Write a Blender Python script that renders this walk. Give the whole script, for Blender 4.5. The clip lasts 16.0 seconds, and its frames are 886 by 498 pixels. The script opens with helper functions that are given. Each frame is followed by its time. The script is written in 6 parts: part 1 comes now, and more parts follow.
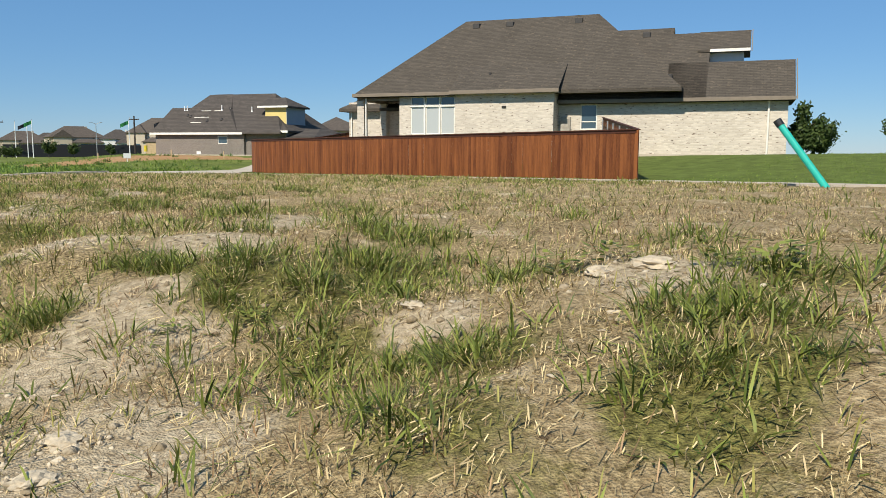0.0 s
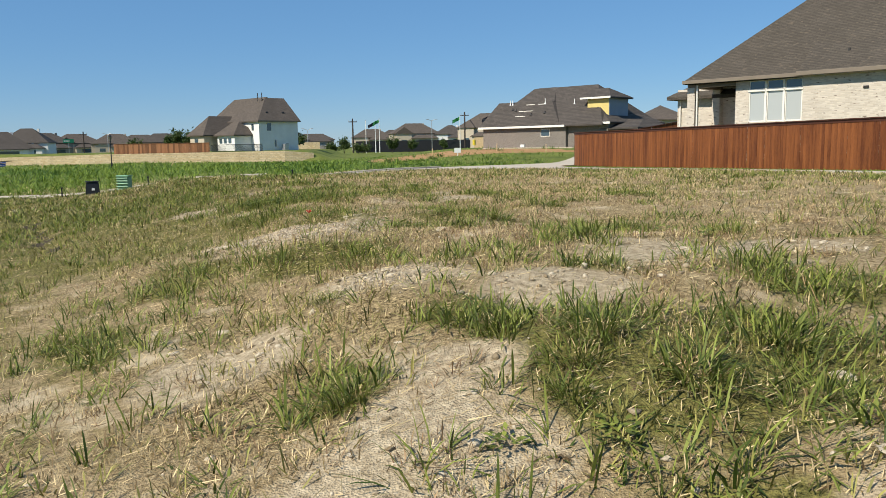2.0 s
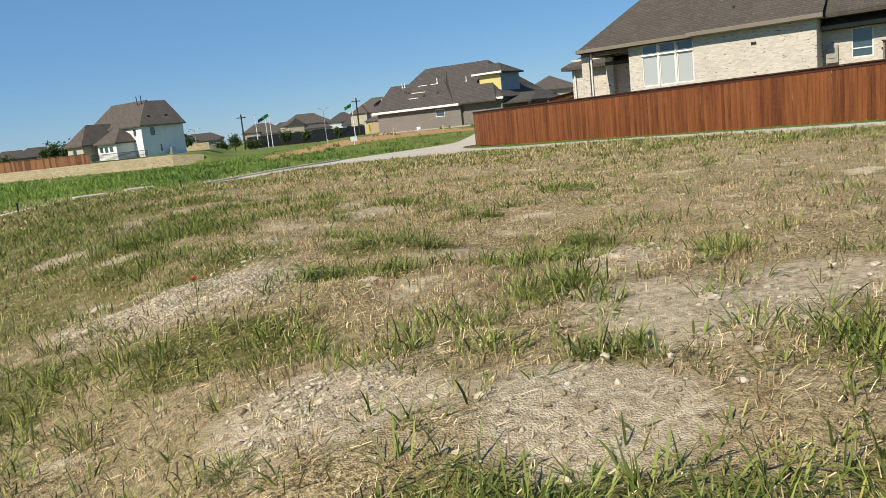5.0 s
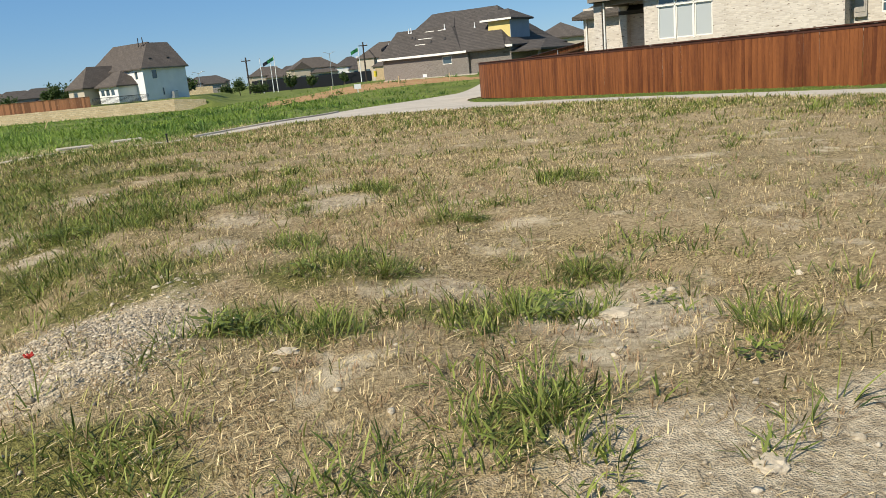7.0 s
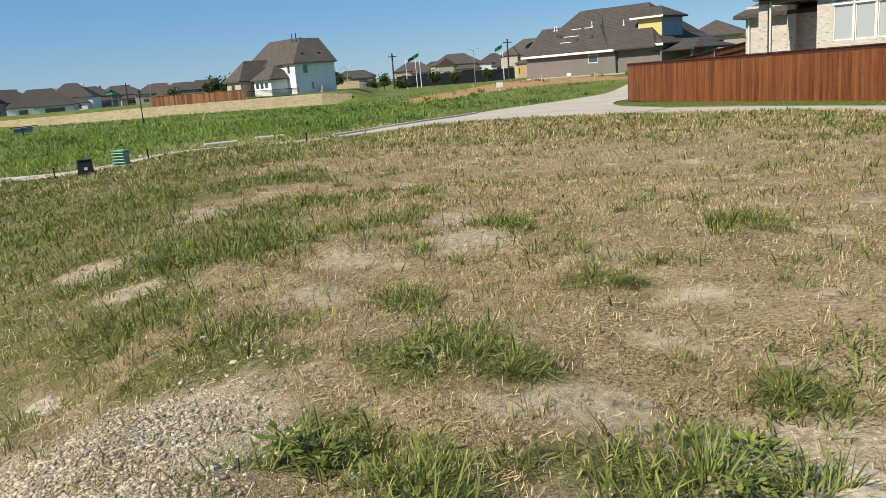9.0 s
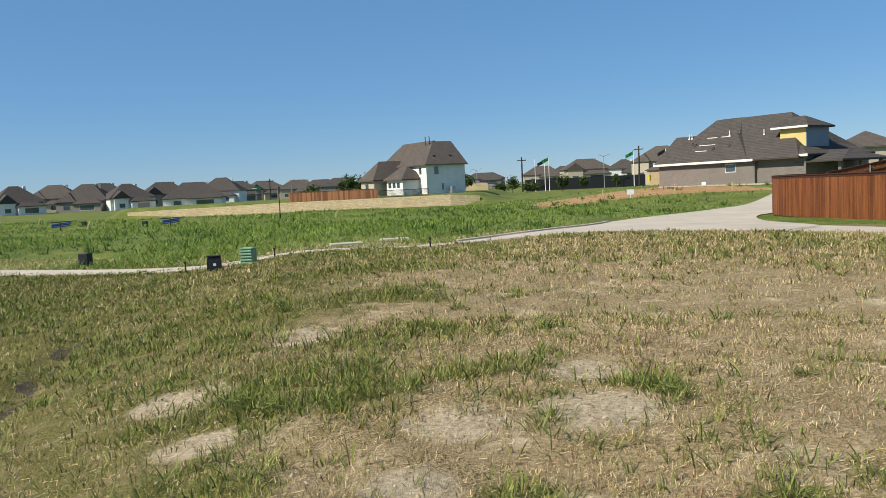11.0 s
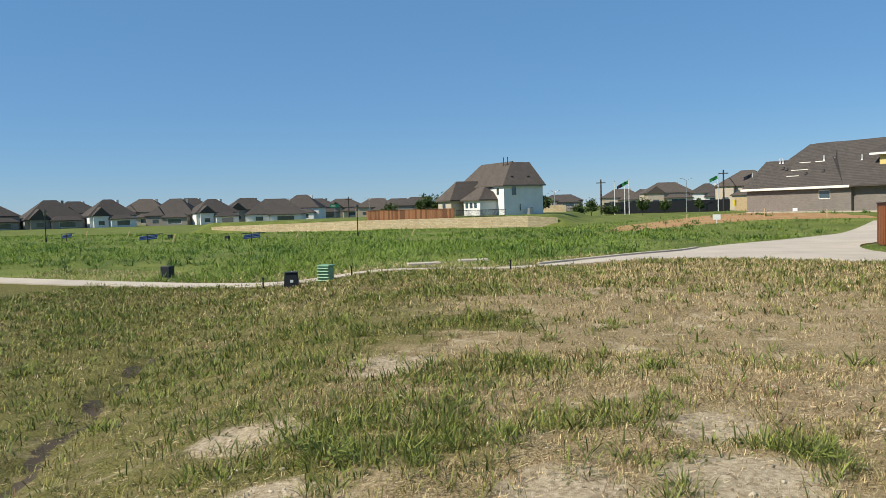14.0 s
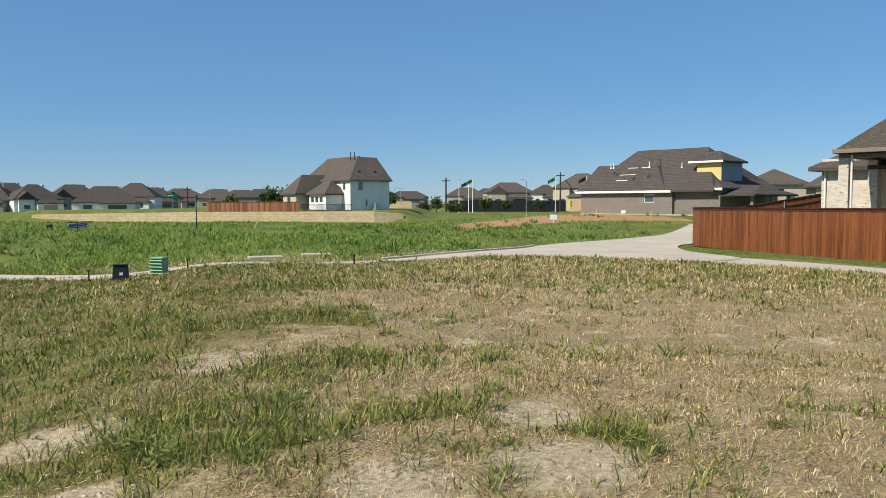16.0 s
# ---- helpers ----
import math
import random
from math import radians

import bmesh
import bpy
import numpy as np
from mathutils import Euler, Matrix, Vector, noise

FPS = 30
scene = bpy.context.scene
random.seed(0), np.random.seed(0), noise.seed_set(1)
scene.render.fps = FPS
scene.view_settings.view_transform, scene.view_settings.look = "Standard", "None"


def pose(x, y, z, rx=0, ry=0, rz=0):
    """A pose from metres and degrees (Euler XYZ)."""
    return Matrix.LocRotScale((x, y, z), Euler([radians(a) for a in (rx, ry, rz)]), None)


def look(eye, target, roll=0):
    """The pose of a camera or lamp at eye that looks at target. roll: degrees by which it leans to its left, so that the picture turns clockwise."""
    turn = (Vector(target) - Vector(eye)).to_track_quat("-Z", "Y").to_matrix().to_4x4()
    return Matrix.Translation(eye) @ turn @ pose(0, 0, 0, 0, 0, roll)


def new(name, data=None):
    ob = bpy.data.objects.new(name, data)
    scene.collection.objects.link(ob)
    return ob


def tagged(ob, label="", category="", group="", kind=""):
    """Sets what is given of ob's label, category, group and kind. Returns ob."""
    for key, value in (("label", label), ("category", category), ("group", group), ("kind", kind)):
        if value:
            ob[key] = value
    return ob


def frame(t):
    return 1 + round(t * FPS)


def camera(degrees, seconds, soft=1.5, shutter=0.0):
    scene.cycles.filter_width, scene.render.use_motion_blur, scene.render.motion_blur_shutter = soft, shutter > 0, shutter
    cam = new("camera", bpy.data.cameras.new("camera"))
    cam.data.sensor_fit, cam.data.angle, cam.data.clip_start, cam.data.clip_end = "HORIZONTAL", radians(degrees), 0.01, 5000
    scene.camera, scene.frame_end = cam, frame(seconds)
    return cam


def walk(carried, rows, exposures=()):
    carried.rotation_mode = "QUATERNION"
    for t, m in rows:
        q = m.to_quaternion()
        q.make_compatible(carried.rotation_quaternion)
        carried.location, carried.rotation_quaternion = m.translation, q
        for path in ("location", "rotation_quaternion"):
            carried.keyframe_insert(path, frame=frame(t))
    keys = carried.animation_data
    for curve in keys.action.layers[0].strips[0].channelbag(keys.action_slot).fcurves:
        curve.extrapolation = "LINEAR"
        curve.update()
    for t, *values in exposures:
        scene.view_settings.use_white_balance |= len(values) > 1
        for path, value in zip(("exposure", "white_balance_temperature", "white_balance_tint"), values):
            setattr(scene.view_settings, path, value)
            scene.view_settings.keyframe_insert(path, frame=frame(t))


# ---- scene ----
cam = camera(59.1, 16.0, soft=0.8)
PATH = [
    (0, (0.248, -7.146, 0.505), (1.177, -5.392, 0.258), 0.3),
    (0.5, (0.408, -6.927, 0.495), (1.011, -5.048, 0.17), -0.1),
    (1, (0.406, -6.626, 0.532), (0.706, -4.677, 0.198), -0.6),
    (1.5, (0.371, -6.308, 0.616), (0.548, -4.339, 0.317), -1.3),
    (2, (0.397, -5.962, 0.622), (0.563, -3.986, 0.356), -1.0),
    (2.5, (0.303, -5.675, 0.698), (0.48, -3.697, 0.46), -1.4),
    (3, (0.265, -5.473, 0.724), (0.477, -3.498, 0.496), -2.0),
    (3.5, (0.342, -5.242, 0.701), (0.588, -3.271, 0.474), -2.8),
    (4, (0.394, -4.977, 0.807), (0.669, -3.01, 0.569), -3.7),
    (4.5, (0.343, -4.731, 0.818), (0.671, -2.776, 0.556), -5.8),
    (4.7, (0.361, -4.662, 0.837), (0.743, -2.72, 0.549), -6.4),
    (6.8, (0.923, -3.398, 1.087), (1.343, -1.497, 0.629), -5.2),
    (7, (1.005, -3.251, 1.125), (1.369, -1.337, 0.672), -5.3),
    (7.5, (1.008, -2.911, 1.198), (1.234, -0.979, 0.732), -5.5),
    (8, (1.015, -2.665, 1.219), (1.18, -0.735, 0.723), -5.8),
    (8.5, (1.203, -2.369, 1.253), (1.315, -0.434, 0.763), -5.4),
    (9, (1.181, -2.044, 1.305), (1.207, -0.091, 0.872), -4.5),
    (9.5, (1.123, -1.707, 1.374), (1.059, 0.26, 1.019), -3.7),
    (10, (1.176, -1.287, 1.439), (1.02, 0.688, 1.169), -3.1),
    (10.2, (1.18, -1.153, 1.472), (0.994, 0.824, 1.229), -3.1),
    (12.3, (0.955, -0.351, 1.467), (0.59, 1.612, 1.357), -2.2),
    (12.5, (0.913, -0.28, 1.47), (0.53, 1.68, 1.359), -2.2),
    (13, (0.825, -0.096, 1.456), (0.386, 1.853, 1.349), -2.0),
    (13.5, (0.829, 0.025, 1.456), (0.357, 1.965, 1.354), -1.9),
    (14, (0.834, 0.036, 1.453), (0.377, 1.98, 1.351), -1.7),
    (14.5, (0.842, 0.018, 1.442), (0.479, 1.982, 1.334), -1.4),
    (15, (0.866, 0.049, 1.438), (0.664, 2.035, 1.319), -1.1),
    (15.5, (0.912, 0.088, 1.444), (0.888, 2.084, 1.322), -0.9),
    (16, (0.9, 0.043, 1.44), (0.832, 2.038, 1.32), -0.1),
]
walk(cam, [(t, look(eye, target, roll)) for t, eye, target, roll in PATH])

# ---- sun and sky ----
SUN_AZ = math.atan2(-0.57, -0.82)          # where the sun stands, from +x counter-clockwise
SUN_EL = radians(45)
world = bpy.data.worlds.new("sky")
scene.world = world
world.use_nodes = True
wn = world.node_tree
sky = wn.nodes.new("ShaderNodeTexSky")
sky.sky_type, sky.sun_disc = "NISHITA", False
sky.sun_elevation, sky.sun_rotation = SUN_EL, math.pi / 2 - SUN_AZ
sky.altitude = 900
sky.air_density, sky.dust_density, sky.ozone_density = 1.0, 0.0, 5.0
tone = wn.nodes.new("ShaderNodeHueSaturation")
tone.inputs["Saturation"].default_value = 1.1
balance = wn.nodes.new("ShaderNodeMixRGB")
balance.blend_type = "MULTIPLY"
balance.inputs[0].default_value, balance.inputs[2].default_value = 1.0, (0.92, 0.985, 1.03, 1)
wn.links.new(sky.outputs[0], balance.inputs[1])
wn.links.new(balance.outputs[0], tone.inputs["Color"])
haze = wn.nodes.new("ShaderNodeMixRGB")
haze.inputs[0].default_value, haze.inputs[2].default_value = 0.5, (1.7, 3.85, 6.95, 1)
wn.links.new(tone.outputs[0], haze.inputs[1])
wn.links.new(haze.outputs[0], wn.nodes["Background"].inputs[0])
wn.nodes["Background"].inputs[1].default_value = 0.078
sun_data = bpy.data.lights.new("sun", "SUN")
sun_data.energy, sun_data.angle, sun_data.color = 5.0, radians(0.53), (1.0, 0.92, 0.78)
sun = new("sun", sun_data)
to_sun = Vector((math.cos(SUN_AZ) * math.cos(SUN_EL), math.sin(SUN_AZ) * math.cos(SUN_EL), math.sin(SUN_EL)))
sun.matrix_world = look(to_sun * 60, (0, 0, 0))
scene.view_settings.exposure = 0.30

rng = np.random.default_rng(7)


# ---- materials ----
def mat(name, base, rough=0.8, metal=0.0, noise_scale=8.0, spread=0.25, fine=60.0, bump=0.15, other=None, island=0.0, obrand=0.0, spec=0.3, coarse=0.6):
    """A surface with two scales of variation in colour and relief."""
    m = bpy.data.materials.new(name)
    m.use_nodes = True
    n, l = m.node_tree.nodes, m.node_tree.links
    b = n["Principled BSDF"]
    b.inputs["Roughness"].default_value = rough
    b.inputs["Metallic"].default_value = metal
    b.inputs["Specular IOR Level"].default_value = spec
    co = n.new("ShaderNodeTexCoord")
    a = n.new("ShaderNodeTexNoise")
    a.inputs["Scale"].default_value, a.inputs["Detail"].default_value = noise_scale, 6
    f = n.new("ShaderNodeTexNoise")
    f.inputs["Scale"].default_value, f.inputs["Detail"].default_value = fine, 4
    place = co.outputs["Object"]
    if obrand:
        shift = n.new("ShaderNodeVectorMath")
        shift.operation = "MULTIPLY_ADD"
        l.new(n.new("ShaderNodeObjectInfo").outputs["Random"], shift.inputs[0])
        shift.inputs[1].default_value = (60, 40, 90)
        grain = n.new("ShaderNodeVectorMath")
        grain.operation = "MULTIPLY"
        grain.inputs[1].default_value = (3.0, 3.0, 0.35)
        l.new(place, grain.inputs[0])
        l.new(grain.outputs[0], shift.inputs[2])
        place = shift.outputs[0]
    l.new(place, a.inputs["Vector"])
    l.new(place, f.inputs["Vector"])
    dark = tuple(c * (1 - spread) for c in base)
    light = other or tuple(min(1, c * (1 + spread)) for c in base)
    r = n.new("ShaderNodeValToRGB")
    r.color_ramp.elements[0].position, r.color_ramp.elements[0].color = 0.32, (*dark, 1)
    r.color_ramp.elements[1].position, r.color_ramp.elements[1].color = 0.68, (*light, 1)
    mid = n.new("ShaderNodeMath")
    mid.operation = "MULTIPLY_ADD"
    l.new(a.outputs[0], mid.inputs[0])
    mid.inputs[1].default_value = coarse
    fm = n.new("ShaderNodeMath")
    fm.operation = "MULTIPLY"
    l.new(f.outputs[0], fm.inputs[0])
    fm.inputs[1].default_value = 1 - coarse
    l.new(fm.outputs[0], mid.inputs[2])
    out = mid.outputs[0]
    if island or obrand:
        src = n.new("ShaderNodeNewGeometry").outputs["Random Per Island"] if island else n.new("ShaderNodeObjectInfo").outputs["Random"]
        k = island or obrand
        ma = n.new("ShaderNodeMath")
        ma.operation = "MULTIPLY_ADD"
        l.new(src, ma.inputs[0])
        ma.inputs[1].default_value = k
        sub = n.new("ShaderNodeMath")
        sub.operation = "ADD"
        l.new(out, sub.inputs[0])
        sub.inputs[1].default_value = -k / 2
        l.new(sub.outputs[0], ma.inputs[2])
        out = ma.outputs[0]
    l.new(out, r.inputs[0])
    l.new(r.outputs[0], b.inputs["Base Color"])
    if bump:
        bp = n.new("ShaderNodeBump")
        bp.inputs["Strength"].default_value, bp.inputs["Distance"].default_value = bump, 0.02
        l.new(f.outputs[0], bp.inputs["Height"])
        l.new(bp.outputs[0], b.inputs["Normal"])
    return m


def coursed(name, tones, mortar, width, height, gap, rough=0.85, bump=0.4, speck=None, stain=0.25, fine=40):
    """Brick or shingle courses on any upright or sloping face: rows go up with z, joints run along the face."""
    m = bpy.data.materials.new(name)
    m.use_nodes = True
    n, l = m.node_tree.nodes, m.node_tree.links
    b = n["Principled BSDF"]
    b.inputs["Roughness"].default_value = rough
    b.inputs["Specular IOR Level"].default_value = 0.2
    co = n.new("ShaderNodeTexCoord")
    sp = n.new("ShaderNodeSeparateXYZ")
    l.new(co.outputs["Object"], sp.inputs[0])
    no = n.new("ShaderNodeSeparateXYZ")
    l.new(co.outputs["Normal"], no.inputs[0])
    ax = n.new("ShaderNodeMath")
    ax.operation = "ABSOLUTE"
    l.new(no.outputs[0], ax.inputs[0])
    ay = n.new("ShaderNodeMath")
    ay.operation = "ABSOLUTE"
    l.new(no.outputs[1], ay.inputs[0])
    gt = n.new("ShaderNodeMath")
    gt.operation = "GREATER_THAN"
    l.new(ax.outputs[0], gt.inputs[0])
    l.new(ay.outputs[0], gt.inputs[1])
    along = n.new("ShaderNodeMix")
    l.new(gt.outputs[0], along.inputs[0])
    l.new(sp.outputs[0], along.inputs[2])
    l.new(sp.outputs[1], along.inputs[3])
    cb = n.new("ShaderNodeCombineXYZ")
    l.new(along.outputs[0], cb.inputs[0])
    l.new(sp.outputs[2], cb.inputs[1])
    br = n.new("ShaderNodeTexBrick")
    l.new(cb.outputs[0], br.inputs["Vector"])
    br.inputs["Scale"].default_value = 1.0
    br.inputs["Brick Width"].default_value, br.inputs["Row Height"].default_value = width, height
    br.inputs["Mortar Size"].default_value = gap
    br.inputs["Mortar Smooth"].default_value = 0.2
    br.inputs["Bias"].default_value = 0.0
    br.inputs["Color1"].default_value, br.inputs["Color2"].default_value = (*tones[0], 1), (*tones[1], 1)
    br.inputs["Mortar"].default_value = (*mortar, 1)
    col = br.outputs[0]
    nz = n.new("ShaderNodeTexNoise")
    nz.inputs["Scale"].default_value, nz.inputs["Detail"].default_value = 0.7, 7
    l.new(co.outputs["Object"], nz.inputs["Vector"])
    fz = n.new("ShaderNodeTexNoise")
    fz.inputs["Scale"].default_value, fz.inputs["Detail"].default_value = fine, 3
    l.new(co.outputs["Object"], fz.inputs["Vector"])
    if speck:
        stretch = n.new("ShaderNodeMapping")
        stretch.inputs["Scale"].default_value = (4.0, 13.0, 1.0)
        l.new(cb.outputs[0], stretch.inputs["Vector"])
        vz = n.new("ShaderNodeTexNoise")
        vz.inputs["Scale"].default_value, vz.inputs["Detail"].default_value = 1.0, 2
        l.new(stretch.outputs[0], vz.inputs["Vector"])
        ramp = n.new("ShaderNodeValToRGB")
        ramp.color_ramp.elements[0].position, ramp.color_ramp.elements[1].position = speck[1], speck[1] + 0.05
        l.new(vz.outputs[0], ramp.inputs[0])
        mx = n.new("ShaderNodeMixRGB")
        l.new(ramp.outputs[0], mx.inputs[0])
        l.new(col, mx.inputs[1])
        mx.inputs[2].default_value = (*speck[0], 1)
        col = mx.outputs[0]
    hs = n.new("ShaderNodeHueSaturation")
    l.new(col, hs.inputs["Color"])
    vs = n.new("ShaderNodeMath")
    vs.operation = "MULTIPLY_ADD"
    l.new(nz.outputs[0], vs.inputs[0])
    vs.inputs[1].default_value, vs.inputs[2].default_value = stain * 2, 1 - stain
    l.new(vs.outputs[0], hs.inputs["Value"])
    l.new(hs.outputs[0], b.inputs["Base Color"])
    ad = n.new("ShaderNodeMath")
    ad.operation = "MULTIPLY_ADD"
    l.new(fz.outputs[0], ad.inputs[0])
    ad.inputs[1].default_value = 0.5
    l.new(br.outputs["Fac"], ad.inputs[2])
    iv = n.new("ShaderNodeMath")
    iv.operation = "MULTIPLY"
    iv.inputs[1].default_value = -1
    l.new(ad.outputs[0], iv.inputs[0])
    bp = n.new("ShaderNodeBump")
    bp.inputs["Strength"].default_value, bp.inputs["Distance"].default_value = bump, 0.01
    l.new(iv.outputs[0], bp.inputs["Height"])
    l.new(bp.outputs[0], b.inputs["Normal"])
    return m


def soil_material():
    """Dry caliche soil: beige, with pale limestone patches, dark brown spots, a darker rut, straw-coloured thatch and
    fine grit.
    """
    m = bpy.data.materials.new("soil")
    m.use_nodes = True
    n, l = m.node_tree.nodes, m.node_tree.links
    b = n["Principled BSDF"]
    b.inputs["Roughness"].default_value = 0.95
    b.inputs["Specular IOR Level"].default_value = 0.1
    co = n.new("ShaderNodeTexCoord")

    def noise_at(scale, detail=5, rough=0.6):
        z = n.new("ShaderNodeTexNoise")
        z.inputs["Scale"].default_value, z.inputs["Detail"].default_value, z.inputs["Roughness"].default_value = scale, detail, rough
        l.new(co.outputs["Object"], z.inputs["Vector"])
        return z.outputs[0]

    def ramp(src, a, z, c0=(0, 0, 0), c1=(1, 1, 1)):
        r = n.new("ShaderNodeValToRGB")
        r.color_ramp.elements[0].position, r.color_ramp.elements[0].color = a, (*c0, 1)
        r.color_ramp.elements[1].position, r.color_ramp.elements[1].color = z, (*c1, 1)
        l.new(src, r.inputs[0])
        return r.outputs[0]

    def mix(fac, a, c):
        x = n.new("ShaderNodeMixRGB")
        l.new(fac, x.inputs[0])
        l.new(a, x.inputs[1])
        if isinstance(c, tuple):
            x.inputs[2].default_value = (*c, 1)
        else:
            l.new(c, x.inputs[2])
        return x.outputs[0]

    def zone(name, spread, low, high):
        """A soft-edged zone of the ground whose border is broken up by noise."""
        at = n.new("ShaderNodeAttribute")
        at.attribute_name = name
        add = n.new("ShaderNodeMath")
        add.operation = "MULTIPLY_ADD"
        l.new(noise_at(3.2, 9, 0.75), add.inputs[0])
        add.inputs[1].default_value = spread
        l.new(at.outputs["Fac"], add.inputs[2])
        return ramp(add.outputs[0], low, high)

    tan = ramp(noise_at(34, 8, 0.7), 0.34, 0.66, (0.155, 0.108, 0.054), (0.51, 0.40, 0.235))
    # thatch: its dark tone paints in the shadowed gaps between lit straws
    thatch = ramp(noise_at(48, 7, 0.8), 0.40, 0.62, (0.065, 0.044, 0.019), (0.53, 0.41, 0.22))
    col = mix(ramp(noise_at(1.6, 6), 0.42, 0.56), tan, thatch)
    col = mix(ramp(noise_at(1.3, 7, 0.7), 0.56, 0.66), col, (0.54, 0.445, 0.30))
    turf = ramp(noise_at(45, 6, 0.7), 0.35, 0.65, (0.034, 0.034, 0.010), (0.255, 0.23, 0.075))
    col = mix(zone("grassy", 0.9, 0.62, 0.88), col, turf)
    caliche = ramp(noise_at(22, 8, 0.7), 0.36, 0.64, (0.27, 0.21, 0.13), (0.58, 0.48, 0.33))
    col = mix(zone("pale", 0.8, 0.72, 0.92), col, caliche)
    col = mix(ramp(noise_at(9, 5, 0.65), 0.62, 0.70), col, (0.13, 0.092, 0.052))
    # darker soil colour along the wheel rut
    col = mix(zone("rut_dark", 0.9, 0.95, 1.25), col, (0.085, 0.068, 0.05))
    l.new(col, b.inputs["Base Color"])
    grit = n.new("ShaderNodeTexVoronoi")
    grit.inputs["Scale"].default_value = 120
    l.new(co.outputs["Object"], grit.inputs["Vector"])
    ad = n.new("ShaderNodeMath")
    ad.operation = "MULTIPLY_ADD"
    l.new(noise_at(9, 9, 0.72), ad.inputs[0])
    ad.inputs[1].default_value = 3.0
    l.new(grit.outputs[0], ad.inputs[2])
    bp = n.new("ShaderNodeBump")
    bp.inputs["Strength"].default_value, bp.inputs["Distance"].default_value = 0.6, 0.022
    l.new(ad.outputs[0], bp.inputs["Height"])
    l.new(bp.outputs[0], b.inputs["Normal"])
    return m


def leaf_material(name, a, c, trans=0.22):
    """Grass or leaf: each piece its own tone between a and c, light shining through."""
    m = bpy.data.materials.new(name)
    m.use_nodes = True
    n, l = m.node_tree.nodes, m.node_tree.links
    b = n["Principled BSDF"]
    b.inputs["Roughness"].default_value = 0.55
    b.inputs["Specular IOR Level"].default_value = 0.25
    g = n.new("ShaderNodeNewGeometry")
    r = n.new("ShaderNodeValToRGB")
    r.color_ramp.elements[0].color, r.color_ramp.elements[1].color = (*a, 1), (*c, 1)
    l.new(g.outputs["Random Per Island"], r.inputs[0])
    l.new(r.outputs[0], b.inputs["Base Color"])
    t = n.new("ShaderNodeBsdfTranslucent")
    l.new(r.outputs[0], t.inputs[0])
    mx = n.new("ShaderNodeMixShader")
    mx.inputs[0].default_value = trans
    l.new(b.outputs[0], mx.inputs[1])
    l.new(t.outputs[0], mx.inputs[2])
    l.new(mx.outputs[0], n["Material Output"].inputs[0])
    return m


def glass_material(name, tint, rough=0.03):
    m = bpy.data.materials.new(name)
    m.use_nodes = True
    b = m.node_tree.nodes["Principled BSDF"]
    b.inputs["Base Color"].default_value = (*tint, 1)
    b.inputs["Roughness"].default_value = rough
    b.inputs["Specular IOR Level"].default_value = 0.9
    return m


SOIL = soil_material()
FIELD = mat("field_soil", (0.10, 0.14, 0.03), 0.95, noise_scale=0.35, spread=0.4, fine=7, bump=0.8, other=(0.19, 0.215, 0.055), spec=0.1)
LAWN_SOIL = mat("lawn_soil", (0.095, 0.125, 0.03), 0.95, noise_scale=2, spread=0.4, fine=40, bump=0.6, spec=0.1)
ORANGE_SOIL = mat("orange_soil", (0.36, 0.19, 0.08), 0.95, noise_scale=0.8, fine=9, bump=0.5, other=(0.42, 0.27, 0.14), spec=0.1)
CLOD = mat("soil_clod", (0.38, 0.30, 0.19), 0.95, noise_scale=7, spread=0.3, fine=60, bump=0.7, other=(0.54, 0.465, 0.35), island=0.8, spec=0.1)
CONCRETE = mat("concrete", (0.45, 0.395, 0.32), 0.9, noise_scale=0.6, spread=0.16, fine=45, bump=0.25, spec=0.15)
CEDAR = mat("stained_cedar", (0.14, 0.040, 0.012), 0.6, noise_scale=2.2, spread=0.3, fine=24, bump=0.25, other=(0.25, 0.085, 0.025), obrand=0.26)
CEDAR_DARK = mat("dark_stained_trim", (0.075, 0.026, 0.014), 0.6, noise_scale=3, fine=30, bump=0.2)
CEDAR_RAW = mat("weathered_cedar", (0.26, 0.12, 0.055), 0.75, noise_scale=1.2, spread=0.35, fine=20, bump=0.2, obrand=0.7)
WHITE_BRICK = coursed("white_brick", ((0.62, 0.56, 0.47), (0.48, 0.42, 0.345)), (0.55, 0.50, 0.43), 0.21, 0.076, 0.009, speck=((0.14, 0.10, 0.08), 0.645), stain=0.14)
GREY_BRICK = coursed("grey_brown_brick", ((0.20, 0.175, 0.15), (0.13, 0.112, 0.10)), (0.30, 0.27, 0.24), 0.21, 0.076, 0.01, stain=0.12)
SHINGLE = coursed("brown_grey_shingle", ((0.092, 0.079, 0.064), (0.072, 0.062, 0.050)), (0.05, 0.043, 0.036), 0.30, 0.085, 0.010, rough=0.95, bump=0.6, speck=((0.125, 0.102, 0.076), 0.63), stain=0.2)
SHINGLE_FAR = coursed("far_shingle", ((0.115, 0.095, 0.08), (0.09, 0.075, 0.063)), (0.06, 0.052, 0.045), 0.5, 0.2, 0.02, rough=0.95, stain=0.15)
SHINGLE_DARK = coursed("dark_grey_shingle", ((0.095, 0.082, 0.072), (0.07, 0.061, 0.054)), (0.045, 0.04, 0.036), 0.5, 0.18, 0.02, rough=0.95, stain=0.15)
STONE_WALL = coursed("limestone_blocks", ((0.70, 0.57, 0.36), (0.58, 0.44, 0.25)), (0.50, 0.40, 0.26), 0.62, 0.26, 0.025, rough=0.9, bump=0.8, speck=((0.30, 0.19, 0.11), 0.62), stain=0.2, fine=9)
WHITE_STUCCO = mat("white_stucco", (0.72, 0.71, 0.68), 0.9, noise_scale=0.8, spread=0.08, fine=30, bump=0.1)
